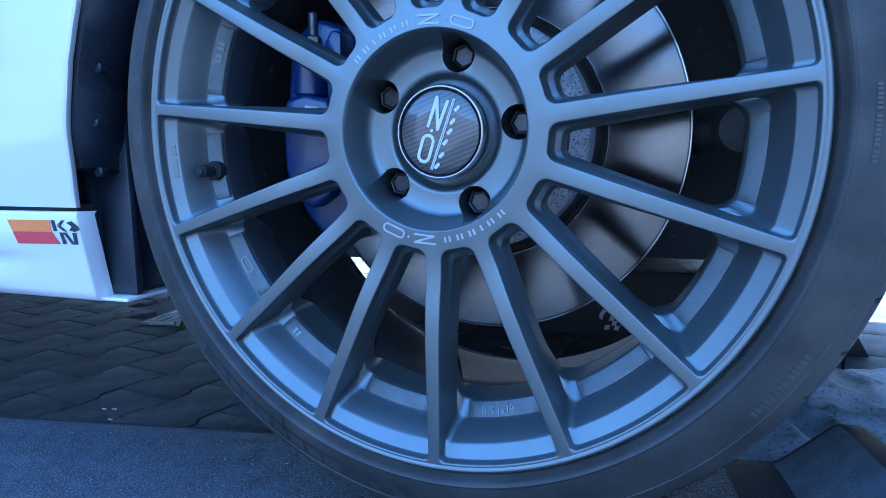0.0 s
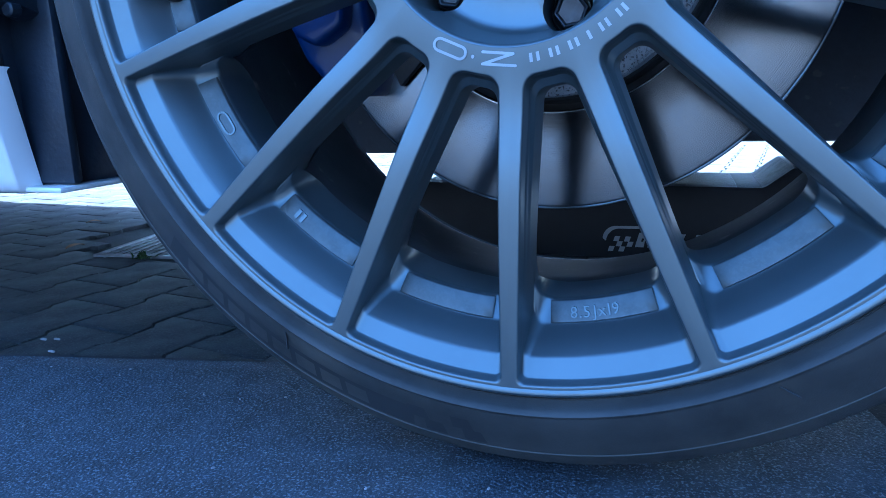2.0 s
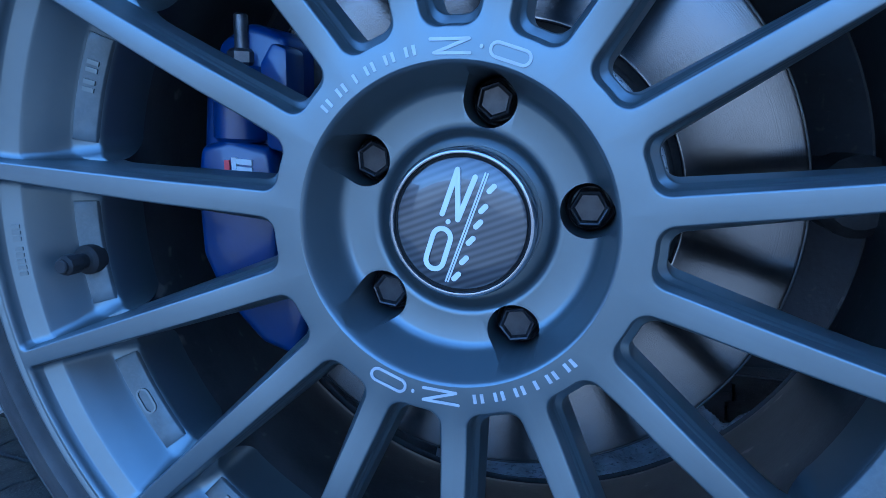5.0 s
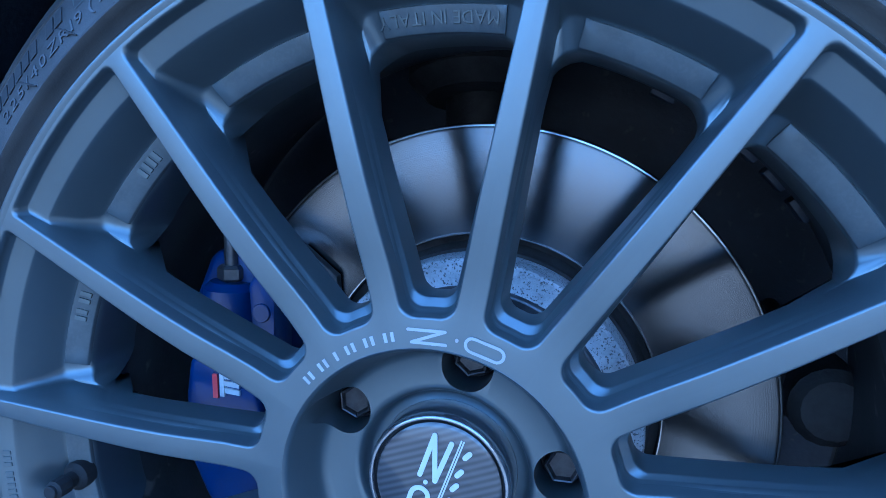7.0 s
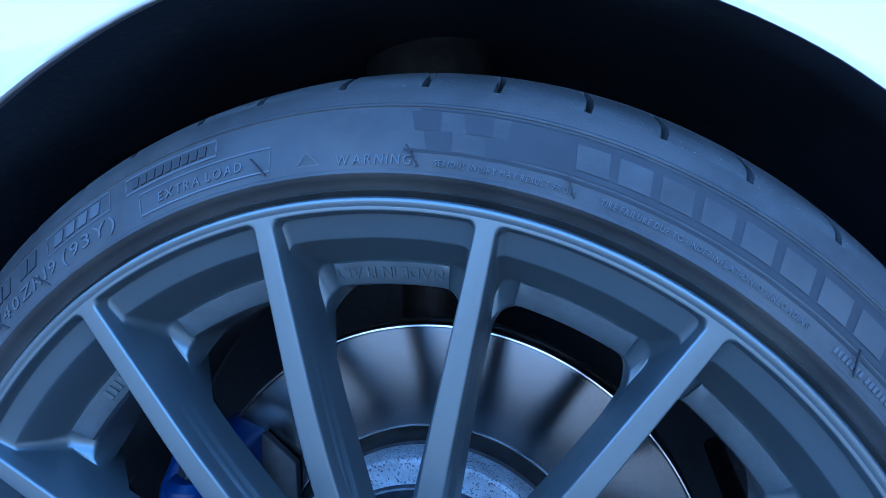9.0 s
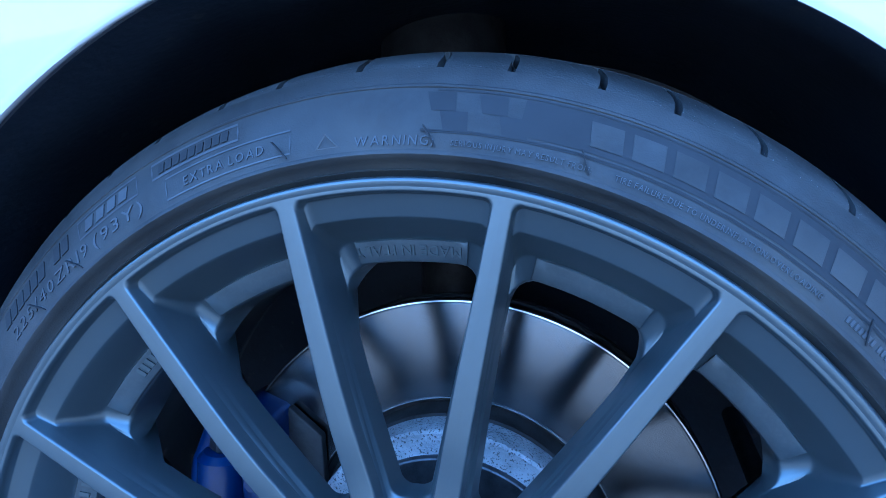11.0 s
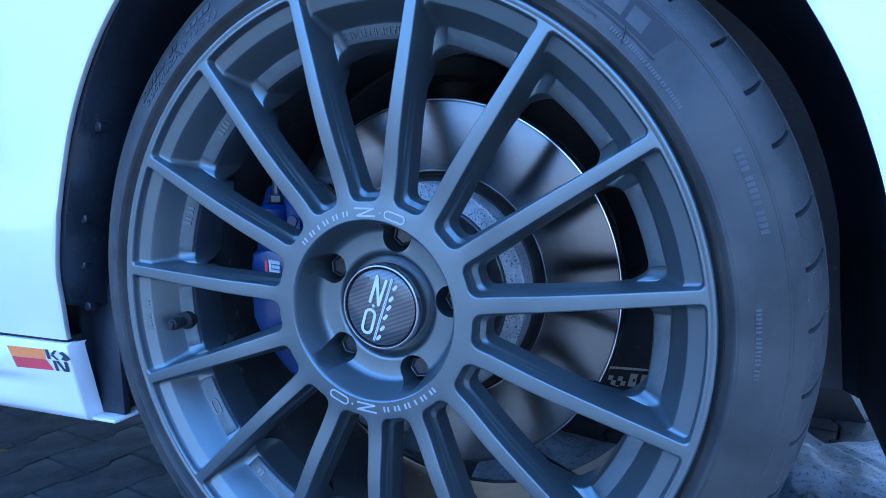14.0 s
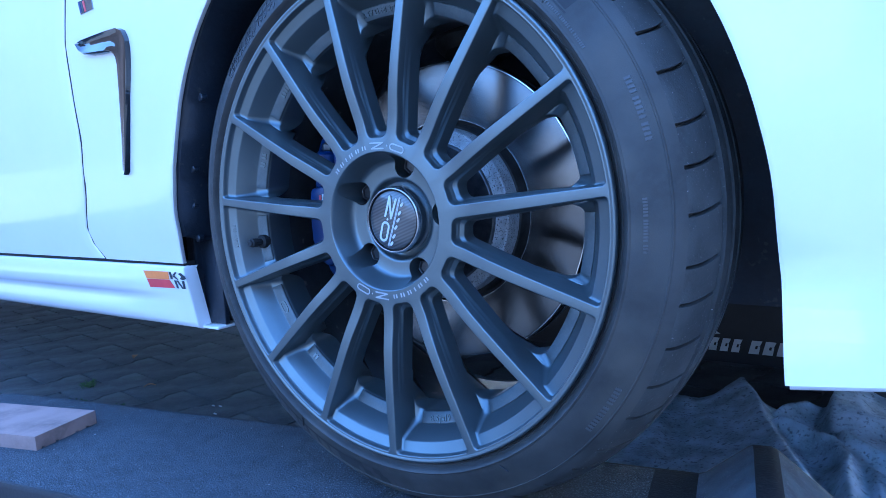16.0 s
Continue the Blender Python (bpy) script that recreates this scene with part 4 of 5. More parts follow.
sticker([(-0.5080, 0.2490), (-0.4450, 0.2495), (-0.4470, 0.2372), (-0.5030, 0.2368)], ORANGE, "orange sticker patch")
sticker([(-0.5030, 0.2364), (-0.4470, 0.2368), (-0.4390, 0.2240), (-0.4985, 0.2235)], RED, "red sticker patch")
for pts in ([(-0.4440, 0.2495), (-0.4385, 0.2495), (-0.4385, 0.2378), (-0.4440, 0.2378)], [(-0.4375, 0.2440), (-0.4290, 0.2495), (-0.4240, 0.2495), (-0.4320, 0.2437)], [(-0.4375, 0.2432), (-0.4320, 0.2437), (-0.4250, 0.2378), (-0.4300, 0.2378)],
            [(-0.4230, 0.2470), (-0.4150, 0.2490), (-0.4080, 0.2440), (-0.4060, 0.2400), (-0.4150, 0.2375), (-0.4220, 0.2390), (-0.4170, 0.2430)],
            [(-0.4370, 0.2366), (-0.4320, 0.2366), (-0.4310, 0.2240), (-0.4360, 0.2240)], [(-0.4320, 0.2366), (-0.4270, 0.2366), (-0.4190, 0.2240), (-0.4240, 0.2240)], [(-0.4190, 0.2366), (-0.4130, 0.2366), (-0.4150, 0.2240), (-0.4200, 0.2240)]):
    sticker(pts, INK, "dark sticker shape")

# side vent: a gloss black blade with a hook on top, in a shallow recess
def flank_shape(points, lift, thick, mat, name, label, sub=1):
    v = []
    for x, z in points:
        v.append((x, side_y(x, z) - lift, z))
    n = len(v)
    v += [(x, y + thick, z) for x, y, z in v]
    f = [tuple(range(n))] + [(i, (i + 1) % n, n + (i + 1) % n, n + i) for i in range(n)]
    return part(name, mesh(name, v, f, mat, 30), car, label)


def vent_mesh(name):
    """A blade that rises towards its front edge and turns at the top into a scooped hook."""
    inner = [(-0.4700, 0.3960), (-0.4725, 0.4020), (-0.4680, 0.4200), (-0.4610, 0.4470), (-0.4540, 0.4800), (-0.4480, 0.5150), (-0.4445, 0.5430), (-0.4440, 0.5540), (-0.4475, 0.5595), (-0.4560, 0.5615), (-0.4720, 0.5622), (-0.4950, 0.5635), (-0.5150, 0.5660), (-0.5260, 0.5720), (-0.5320, 0.5830)]
    outer = [(-0.4650, 0.3935), (-0.4590, 0.3980), (-0.4510, 0.4200), (-0.4420, 0.4470), (-0.4310, 0.4800), (-0.4200, 0.5150), (-0.4120, 0.5430), (-0.4090, 0.5600), (-0.4095, 0.5740), (-0.4150, 0.5850), (-0.4280, 0.5905), (-0.4560, 0.5905), (-0.4900, 0.5890), (-0.5200, 0.5875), (-0.5320, 0.5850)]
    blade = ((-0.02, -0.004), (0.0, 0.002), (0.10, 0.0035), (0.35, 0.0042), (0.65, 0.0060), (0.88, 0.0078), (0.97, 0.0070), (1.02, -0.004))
    hook = ((-0.02, -0.004), (0.0, 0.0060), (0.10, 0.0085), (0.35, 0.0050), (0.65, 0.0015), (0.88, 0.0048), (0.97, 0.0060), (1.02, -0.004))
    v, f, k = [], [], len(blade)
    for i, ((ax, az), (bx, bz)) in enumerate(zip(inner, outer)):
        turn = float(np.interp(i, (6, 10), (0.0, 1.0)))
        for (u, la), (_, lb) in zip(blade, hook):
            x, z = ax + (bx - ax) * u, az + (bz - az) * u
            v.append((x, side_y(x, z) - la * (1 - turn) - lb * turn, z))
    for i in range(len(inner) - 1):
        f += [(i * k + p, i * k + p + 1, (i + 1) * k + p + 1, (i + 1) * k + p) for p in range(k - 1)]
    f += [tuple(range(k)), tuple(range((len(inner) - 1) * k, len(inner) * k))]
    return mesh(name, v, f, VENT, 60)


part("side_vent", vent_mesh("side_vent"), car, "gloss black side vent blade with a hooked top")
flank_shape([(-0.5240, 0.6410), (-0.4890, 0.6425), (-0.4860, 0.6250), (-0.5190, 0.6230)], 0.0015, 0.003, CHROME, "side_badge", "small chrome side badge")
for x, mat in ((-0.5190, BLUE), (-0.5135, INK), (-0.5080, RED)):
    flank_shape([(x - 0.003, 0.6400), (x + 0.001, 0.6400), (x + 0.005, 0.6250), (x + 0.001, 0.6250)], 0.0022, 0.001, mat, "badge_stripe", "coloured badge stripe")

# arch liner: a flange behind the edge, the hood of the arch and its inner wall
verts, faces = [], []
N = 90
for i in range(N + 1):
    t = i / N
    ax, az = arch_point(t)
    if t > 0.97:
        az -= 0.10 * (t - 0.97) / 0.03
    rad = Vector((ax, az - AXLE_Z))
    if az < AXLE_Z:
        rad.y = 0
    u = rad.normalized()
    low, yb = float(np.interp(t, (0.70, 0.80), (0.0, 1.0))), side_y(ax, az) - flare(ax, az)
    wob = 0.0025 * math.sin(i * 0.9) + 0.002 * math.sin(i * 2.3)
    if t > 0.955:
        # the foot of the liner tucks in behind the sill
        yb += 0.062 * min(1.0, (t - 0.955) / 0.015)
    for off, y in ((0.010, yb + 0.0075), (0.003 - 0.004 * low, yb + 0.012), (0.004 - (0.014 - wob) * low, yb + 0.030), (0.006 - (0.014 - wob) * low, yb + 0.060), (0.012, max(0.11, yb + 0.065)), (0.020, 0.20), (0.020, 0.36), (0.0, 0.40), (-0.20, 0.41), (-0.36, 0.415)):
        verts.append((ax + u.x * off, y, az + u.y * off))
k = 10
for i in range(N):
    for p in range(k - 1):
        faces.append((i * k + p, i * k + p + 1, (i + 1) * k + p + 1, (i + 1) * k + p))
liner = part("arch_liner", mesh("arch_liner", verts, faces, PLASTIC, 40), car, "black ribbed plastic wheel arch liner")
for i in range(10):
    t = 0.80 + 0.02 * i
    ax, az = arch_point(t)
    u = Vector((ax, az - AXLE_Z)).normalized()
    x, z, y = ax - u.x * 0.006, az - u.y * 0.006, side_y(ax, az) - flare(ax, az) + 0.030
    if i % 2 == 0:
        part("liner_clip", mesh("liner_clip", *rod((x, y + 0.006, z), (x, y - 0.004, z), 0.0055, 10), PLASTIC), liner)
# mud flap piece that closes the arch behind the sill
part("rear_baffle", mesh("rear_baffle", *boxed(-0.423, -0.4145, 0.068, 0.36, 0.164, 0.34, 0.003), PLASTIC), car, "black plastic baffle")
part("liner_foot", mesh("liner_foot", *boxed(-0.450, -0.372, 0.078, 0.088, 0.166, 0.360, 0.003), PLASTIC), liner, "flat foot of the liner")
part("front_baffle", mesh("front_baffle", *boxed(0.384, 0.394, 0.110, 0.40, 0.180, 0.40, 0.003), UNDER), car, "black plastic baffle")
# underside, hood and cabin
part("underbody", mesh("underbody", *boxed(-3.6, -0.40, 0.14, 1.62, 0.175, 0.30, 0.01), UNDER), car, "dark underbody tray")
part("engine_tray", mesh("engine_tray", *boxed(-0.405, 0.75, 0.43, 1.34, 0.215, 0.50, 0.02), UNDER), car, "dark engine undertray")
shell = [(-3.6, 0.3), (-3.6, 0.95), (-2.9, 1.05), (-2.4, 1.36), (-1.7, 1.42), (-1.0, 1.36), (-0.35, 1.02), (0.30, 0.95), (0.75, 0.82), (0.88, 0.65), (0.90, 0.40), (0.80, 0.40), (0.70, 0.74), (-0.40, 0.76), (-0.62, 0.3)]
part("body_shell", mesh("body_shell", *slab(shell, 0.05, 1.72, 0.02), WHITE), car, "white body shell")
far_arch = [(0.375 * math.cos(a), AXLE_Z + 0.018 + 0.375 * math.sin(a)) for a in np.linspace(math.pi + 0.45, -0.45, 25)]
flank = [(0.90, 0.16), (0.90, 0.40), (0.86, 0.66), (0.70, 0.76), (-0.40, 0.86), (-3.6, 0.90), (-3.6, -0.02)] + [(float(u), float(z)) for u, z in far_arch]
part("far_flank", mesh("far_flank", *slab(flank, 1.70, 1.84, 0.01), WHITE), car, "white far side panel")
part("far_liner", mesh("far_liner", *boxed(-0.46, 0.46, 1.44, 1.50, 0.10, 0.72, 0.01), PLASTIC), car, "black plastic wheel arch liner")
part("bumper_core", mesh("bumper_core", *boxed(0.45, 0.88, 0.25, 1.72, 0.165, 0.42, 0.03), UNDER), car, "dark bumper core")

# the opposite wheel, mostly hidden
far = thing("opposite_wheel", "dark tyre and wheel on the opposite ramp", "car wheel", (0, 1.74, AXLE_Z + 0.018))
far_tyre = tyre.data
part("tyre", far_tyre, far, "black tyre", Matrix.Rotation(math.pi, 4, "Z"))
part("wheel_back", mesh("wheel_back", *turned([(0.0, -0.10), (0.15, -0.10), (0.2, -0.12), (0.256, -0.2)], 60), IRON), far, "dark inner side of a wheel")

# ---- ramps ----
GROUND_Z = -0.155


def ramp_parts(ramp, width, foot=-1.75, crown=-0.98, lift=0.0):
    """A wedge of a ramp: slope, flat top, hump that stops the wheel, short fall; gritty deck over smooth black sides."""
    line = [(foot, GROUND_Z + 0.004), (foot + 0.01, GROUND_Z + 0.012), (crown, -0.002), (crown + 0.02, 0.0), (0.210, 0.0), (0.260, 0.0), (0.268, 0.003), (0.314, 0.040), (0.319, 0.0425), (0.338, 0.0425), (0.345, 0.039), (0.430, -0.035), (0.455, -0.045), (0.520, GROUND_Z + 0.004)]
    line = [(u, z + lift if z > -0.10 else z) for u, z in line]
    b = 0.008
    verts, faces, k = [], [], 6
    for u, z in line:
        low = max(GROUND_Z + 0.002, z - b)
        verts += [(u, 0.0, GROUND_Z), (u, 0.0, low), (u, -b * 0.4, z - b * 0.25), (u, -width + b * 0.4, z - b * 0.25), (u, -width, low), (u, -width, GROUND_Z)]
    for i in range(len(line) - 1):
        for p in range(k):
            q = (p + 1) % k
            faces.append((i * k + p, i * k + q, (i + 1) * k + q, (i + 1) * k + p))
    faces += [tuple(range(k)), tuple(range((len(line) - 1) * k, len(line) * k))]
    part("ramp_body", mesh("ramp_body", verts, faces, FOAM, 40), ramp, "smooth black ramp side")
    # flat end and crest painted as shaded, the stop's slopes as lit
    for name, i0, i1, label, mat in (("slope", 0, 3, "gritty black slope", GRIT), ("deck", 3, 4, "gritty black deck", GRIT), ("deck_end", 4, 5, "black end of the deck, darkened as if shaded", SHADED_TOP), ("stop_face", 5, 8, "grey rising face of the stop, lightened as if lit", LIT_GRIT), ("stop_crest", 8, 10, "black crest of the stop, darkened as if shaded", SHADED_TOP), ("stop_back", 10, 13, "grey falling face, lightened as if lit", LIT_GRIT)):
        verts, faces, cols = [], [], 10
        cut = []
        for i in range(i0, i1):
            (u0, z0), (u1, z1) = line[i], line[i + 1]
            steps = max(1, int((u1 - u0) / 0.05))
            cut += [(u0 + (u1 - u0) * j / steps, z0 + (z1 - z0) * j / steps) for j in range(steps)]
        cut.append(line[i1])
        for u, z in cut:
            for c in range(cols + 1):
                t = c / cols
                d = b * 0.6 + (width - b * 1.2) * t
                edge = 0.0016 if 0 < c < cols else -0.001
                verts.append((u, -d, z + edge - 0.0012))
        for i in range(len(cut) - 1):
            for c in range(cols):
                faces.append((i * (cols + 1) + c, i * (cols + 1) + c + 1, (i + 1) * (cols + 1) + c + 1, (i + 1) * (cols + 1) + c))
        part(name, mesh(name, verts, faces, mat, 40), ramp, label)


RAMP_W = 0.285
near_ramp = thing("wheel_ramp", "black grit-coated foam wheel ramp with a raised stop", "car ramp", (0, 0, 0), 0.0, "car ramps")
near_ramp.matrix_basis = Matrix.Translation((0.0, 0.2116, 0.0)) @ Matrix.Rotation(radians(11.5), 4, "Z")
ramp_parts(near_ramp, RAMP_W)
far_ramp = thing("wheel_ramp", "black foam wheel ramp with pale bold print on its side", "car ramp", (0, 1.25 + RAMP_W, 0), 0.0, "car ramps")
ramp_parts(far_ramp, RAMP_W, -0.98, -0.52, 0.018)


def side_print(x0, z0, shapes, y):
    pieces = []
    for pts in shapes:
        v = [(x0 + x, y, z0 + z) for x, z in pts]
        pieces.append((v, [tuple(range(len(v)))]))
    return joined(*pieces)


# bold slanted blocks for the word, and a checkered swoosh before it
shapes, x = [], 0.0
for word in ((0.0233, 0.0233, 0.0233, 0.0233), (0.028, 0.028, 0.036, 0.027, 0.023)):
    for w in word:
        shapes += [[(x, 0), (x + w * 0.42, 0), (x + w * 0.42 + 0.009, 0.034), (x + 0.009, 0.034)], [(x + w * 0.42 + 0.0055, 0.021), (x + w - 0.001, 0.021), (x + w + 0.005, 0.034), (x + w * 0.42 + 0.009, 0.034)], [(x + w * 0.42, 0.0), (x + w * 0.62, 0), (x + w * 0.62 + 0.0035, 0.013), (x + w * 0.42 + 0.0035, 0.013)], [(x + w * 0.62, 0), (x + w - 0.004, 0), (x + w, 0.0205), (x + w * 0.62 + 0.0055, 0.0205)]]
        x += w + 0.004
    x += 0.014
part("side_print", mesh("side_print", *side_print(0.001, -0.126, shapes, -RAMP_W - 0.0006), PRINT), far_ramp, "pale slanted print blocks")
cells = []
for i in range(4):
    for j in range(3):
        if (i + j) % 2 == 0:
            a = (-0.050 + i * 0.012 + j * 0.006, -0.012 + j * 0.012)
            cells.append([a, (a[0] + 0.012, a[1]), (a[0] + 0.016, a[1] + 0.012), (a[0] + 0.004, a[1] + 0.012)])
arc = [(-0.062 + 0.030 * (1 - math.cos(t)), 0.018 + 0.030 * math.sin(t)) for t in np.linspace(0, 1.5, 9)] + [(0.06, 0.050)]
inner = [(p[0] + 0.008, p[1] - 0.006) for p in arc]
cells.append(arc + inner[::-1])
part("side_mark", mesh("side_mark", *side_print(-0.010, -0.126, cells, -RAMP_W - 0.0006), PRINT), far_ramp, "pale checkered swoosh")

# ---- loose things ----
plank = thing("decking_board", "short brown decking board lying on the ramp", "board", (-0.607, -0.005, 0.0), 0.0)
plank.matrix_basis = Matrix.Translation((-0.603, -0.056, 0.0115)) @ Matrix.Rotation(radians(196), 4, "Z")
ridge = [(-0.055, 0.0215), (0.055, 0.0215), (0.055, 0.0), (0.040, 0.0), (0.040, 0.003), (0.034, 0.003), (0.034, 0.0), (0.020, 0.0), (0.020, 0.003), (0.014, 0.003), (0.014, 0.0), (-0.016, 0.0), (-0.016, 0.003), (-0.022, 0.003), (-0.022, 0.0), (-0.040, 0.0), (-0.040, 0.003), (-0.046, 0.003), (-0.046, 0.0), (-0.055, 0.0)]
piece = moved(slab(ridge, 0.0, 0.40, 0.0), Matrix.Rotation(radians(-90), 4, "Z"))
part("board_body", mesh("board_body", *moved(piece, Matrix.Translation((0, 0, -0.0113))), WOOD, 20), plank)


# cloth: a loosely thrown sheet on the paving between the ramps
# each fold: its crest from far to near, how fast it falls to the +x and to the -x side, and its height
FOLDS = [
    ([(0.150, 0.945), (0.180, 0.910), (0.214, 0.832), (0.241, 0.739), (0.267, 0.679), (0.302, 0.595), (0.333, 0.531), (0.360, 0.440)], 0.022, 0.085, 0.060),
    ([(0.237, 0.765), (0.280, 0.747), (0.322, 0.716), (0.356, 0.685), (0.384, 0.621), (0.388, 0.540), (0.41, 0.42)], 0.024, 0.026, 0.050),
    ([(0.400, 1.010), (0.352, 0.945), (0.344, 0.870), (0.352, 0.780)], 0.150, 0.013, 0.062),
    ([(0.328, 0.904), (0.279, 0.856), (0.244, 0.786)], 0.026, 0.018, 0.040),
    ([(0.352, 0.745), (0.385, 0.691), (0.433, 0.647), (0.540, 0.600), (0.70, 0.58)], 0.018, 0.016, 0.048),
    ([(0.060, 0.885), (0.110, 0.815), (0.143, 0.760), (0.191, 0.660), (0.215, 0.56)], 0.018, 0.050, 0.020),
    ([(0.365, 0.90), (0.400, 0.83), (0.470, 0.79), (0.60, 0.76)], 0.016, 0.022, 0.022),
    ([(0.40, 0.62), (0.46, 0.54), (0.50, 0.44), (0.52, 0.30)], 0.016, 0.026, 0.034),
    ([(0.365, 0.72), (0.42, 0.60), (0.44, 0.48), (0.46, 0.36)], 0.012, 0.02, 0.030),
    ([(0.47, 0.90), (0.56, 0.84), (0.75, 0.82)], 0.03, 0.014, 0.024),
    ([(0.02, 0.90), (0.06, 0.75), (0.10, 0.52)], 0.05, 0.05, 0.014),
    ([(-0.12, 0.93), (-0.10, 0.84), (-0.13, 0.74)], 0.03, 0.03, 0.022),
    ([(0.17, 0.80), (0.205, 0.70), (0.235, 0.58)], 0.010, 0.018, 0.012),
    ([(0.45, 0.52), (0.60, 0.42), (0.78, 0.38)], 0.02, 0.014, 0.026),
    ([(0.56, 0.70), (0.66, 0.50), (0.70, 0.30)], 0.012, 0.03, 0.024),
]


def fold_height(x, y, crest, w_plus, w_minus, h):
    """Height of one fold over arrays of x and y."""
    best, side = np.full(x.shape, 9.0), np.zeros(x.shape)
    along, total = np.zeros(x.shape), 0.0
    for (ax, ay), (bx, by) in zip(crest, crest[1:]):
        dx, dy = bx - ax, by - ay
        L = math.hypot(dx, dy)
        t = ((x - ax) * dx + (y - ay) * dy) / L / L
        tc = np.clip(t, 0, 1)
        d = np.hypot(x - ax - tc * dx, y - ay - tc * dy)
        s = np.sign(dx * (y - ay) - dy * (x - ax))
        use = d < best
        best, side, along = np.where(use, d, best), np.where(use, s, side), np.where(use, total + tc * L, along)
        total += L
    ends = np.clip(np.minimum(along / 0.06, (total - along) / 0.08) + 0.35, 0, 1)
    w = np.where(side > 0, w_plus, w_minus)
    return h * ends * np.exp(-np.maximum(0.0, best - 0.004) / w)


def cloth_mesh():
    nx, ny = 240, 200
    xs, ys = np.zeros((nx, ny)), np.zeros((nx, ny))
    rough, rim = np.zeros((nx, ny)), np.zeros((nx, ny))
    for i in range(nx):
        u = i / (nx - 1)
        for j in range(ny):
            v = j / (ny - 1)
            x = -0.20 + 1.10 * u + 0.02 * noise.noise((u * 5, v * 5, 3.0))
            edge = 0.222 + 0.204 * x if x < 0.47 else 0.318 - (x - 0.47) * 2.2
            edge = max(edge, -0.10) + 0.30 * max(0.0, 0.05 - x)
            reach = float(np.interp(x, (-0.2, 0.0, 0.069, 0.11, 0.135, 0.15, 0.175, 0.20, 0.25, 0.325, 0.342, 0.42, 0.9), (0.98, 0.93, 0.905, 0.88, 0.90, 0.965, 0.955, 0.89, 0.89, 0.915, 0.985, 1.04, 1.35))) + 0.02 * noise.noise((x * 9, 2.0, 5.0))
            xs[i, j], ys[i, j] = x, edge + 0.006 + (reach - edge) * v
            rim[i, j] = min(1.0, u * 14, (1 - u) * 14, v * 14 + 0.3, (1 - v) * 20 + 0.25)
            rough[i, j] = 0.005 * noise.noise((x * 8, ys[i, j] * 8, 7.0)) + 0.004 * (0.5 - abs(noise.noise((x * 17 + 3, ys[i, j] * 11, 9.0)))) + 0.0034 * (1 - abs(noise.noise((x * 13, ys[i, j] * 9, 2.0))) * 2.4) + 0.0012 * noise.noise((x * 60, ys[i, j] * 60, 4.0))
    heights = [fold_height(xs, ys, *f) for f in FOLDS]
    z = 0.75 * np.maximum.reduce(heights) + 0.12 * sum(heights) + rough + 0.010
    z = GROUND_Z + 0.004 + np.maximum(0.0, z) * rim
    verts = list(zip(xs.ravel().tolist(), ys.ravel().tolist(), z.ravel().tolist()))
    faces = [(i * ny + j, i * ny + j + 1, (i + 1) * ny + j + 1, (i + 1) * ny + j) for i in range(nx - 1) for j in range(ny - 1)]
    return mesh("cloth", verts, faces, CLOTH, 80)


cloth = part("cloth", cloth_mesh())
tagged(cloth, "crumpled speckled grey cleaning cloth on the paving", "cloth")

# drain grate in the paving
grate = thing("drain_grate", "galvanised slotted drain grate set in the paving", "drain grate", (-1.23, 1.175, GROUND_Z + 0.005), 97)
for i in range(8):
    part("bar", mesh("bar", *boxed(-0.170, 0.170, -0.0960 + i * 0.025, -0.0840 + i * 0.025, -0.0035, 0.0005, 0.0005), GRATE), grate)
part("grate_frame", mesh("grate_frame", *joined(boxed(-0.185, -0.170, -0.115, 0.117, -0.012, 0.001, 0.0005), boxed(0.170, 0.185, -0.115, 0.117, -0.012, 0.001, 0.0005), boxed(-0.170, 0.170, -0.115, -0.1015, -0.012, 0.001, 0.0005), boxed(-0.170, 0.170, 0.1035, 0.117, -0.012, 0.001, 0.0005)), GRATE), grate)
part("pit", mesh("pit", *boxed(-0.17, 0.17, -0.1, 0.102, -0.02, -0.0030), SEAM), grate, "dark pit under the bars")

random.seed(4)


def leaf_piece(L, W, curl):
    v, f = [], []
    for i in range(6):
        t = i / 5
        w = W * math.sin(math.pi * min(0.97, t + 0.06)) * 0.5
        v += [(t * L, -w, curl * math.sin(t * 3) + 0.002), (t * L, 0, curl * math.sin(t * 3)), (t * L, w, curl * math.sin(t * 3) + 0.002)]
    for i in range(5):
        f += [(3 * i, 3 * i + 1, 3 * i + 4, 3 * i + 3), (3 * i + 1, 3 * i + 2, 3 * i + 5, 3 * i + 4)]
    return v, f


for x, y, L in ((-1.46, 1.02, 0.055), (-1.73, 1.35, 0.045), (-1.51, 0.578, 0.035), (-1.20, 0.42, 0.03)):
    ob = part("dry_leaf", mesh("dry_leaf", *leaf_piece(L, L * 0.5, 0.006), LEAF), None, "", Matrix.Translation((x, y, GROUND_Z + 0.004)) @ Matrix.Rotation(random.uniform(0, 6), 4, "Z"))
    tagged(ob, "small curled brown leaf on the paving", "leaf", "fallen leaves")


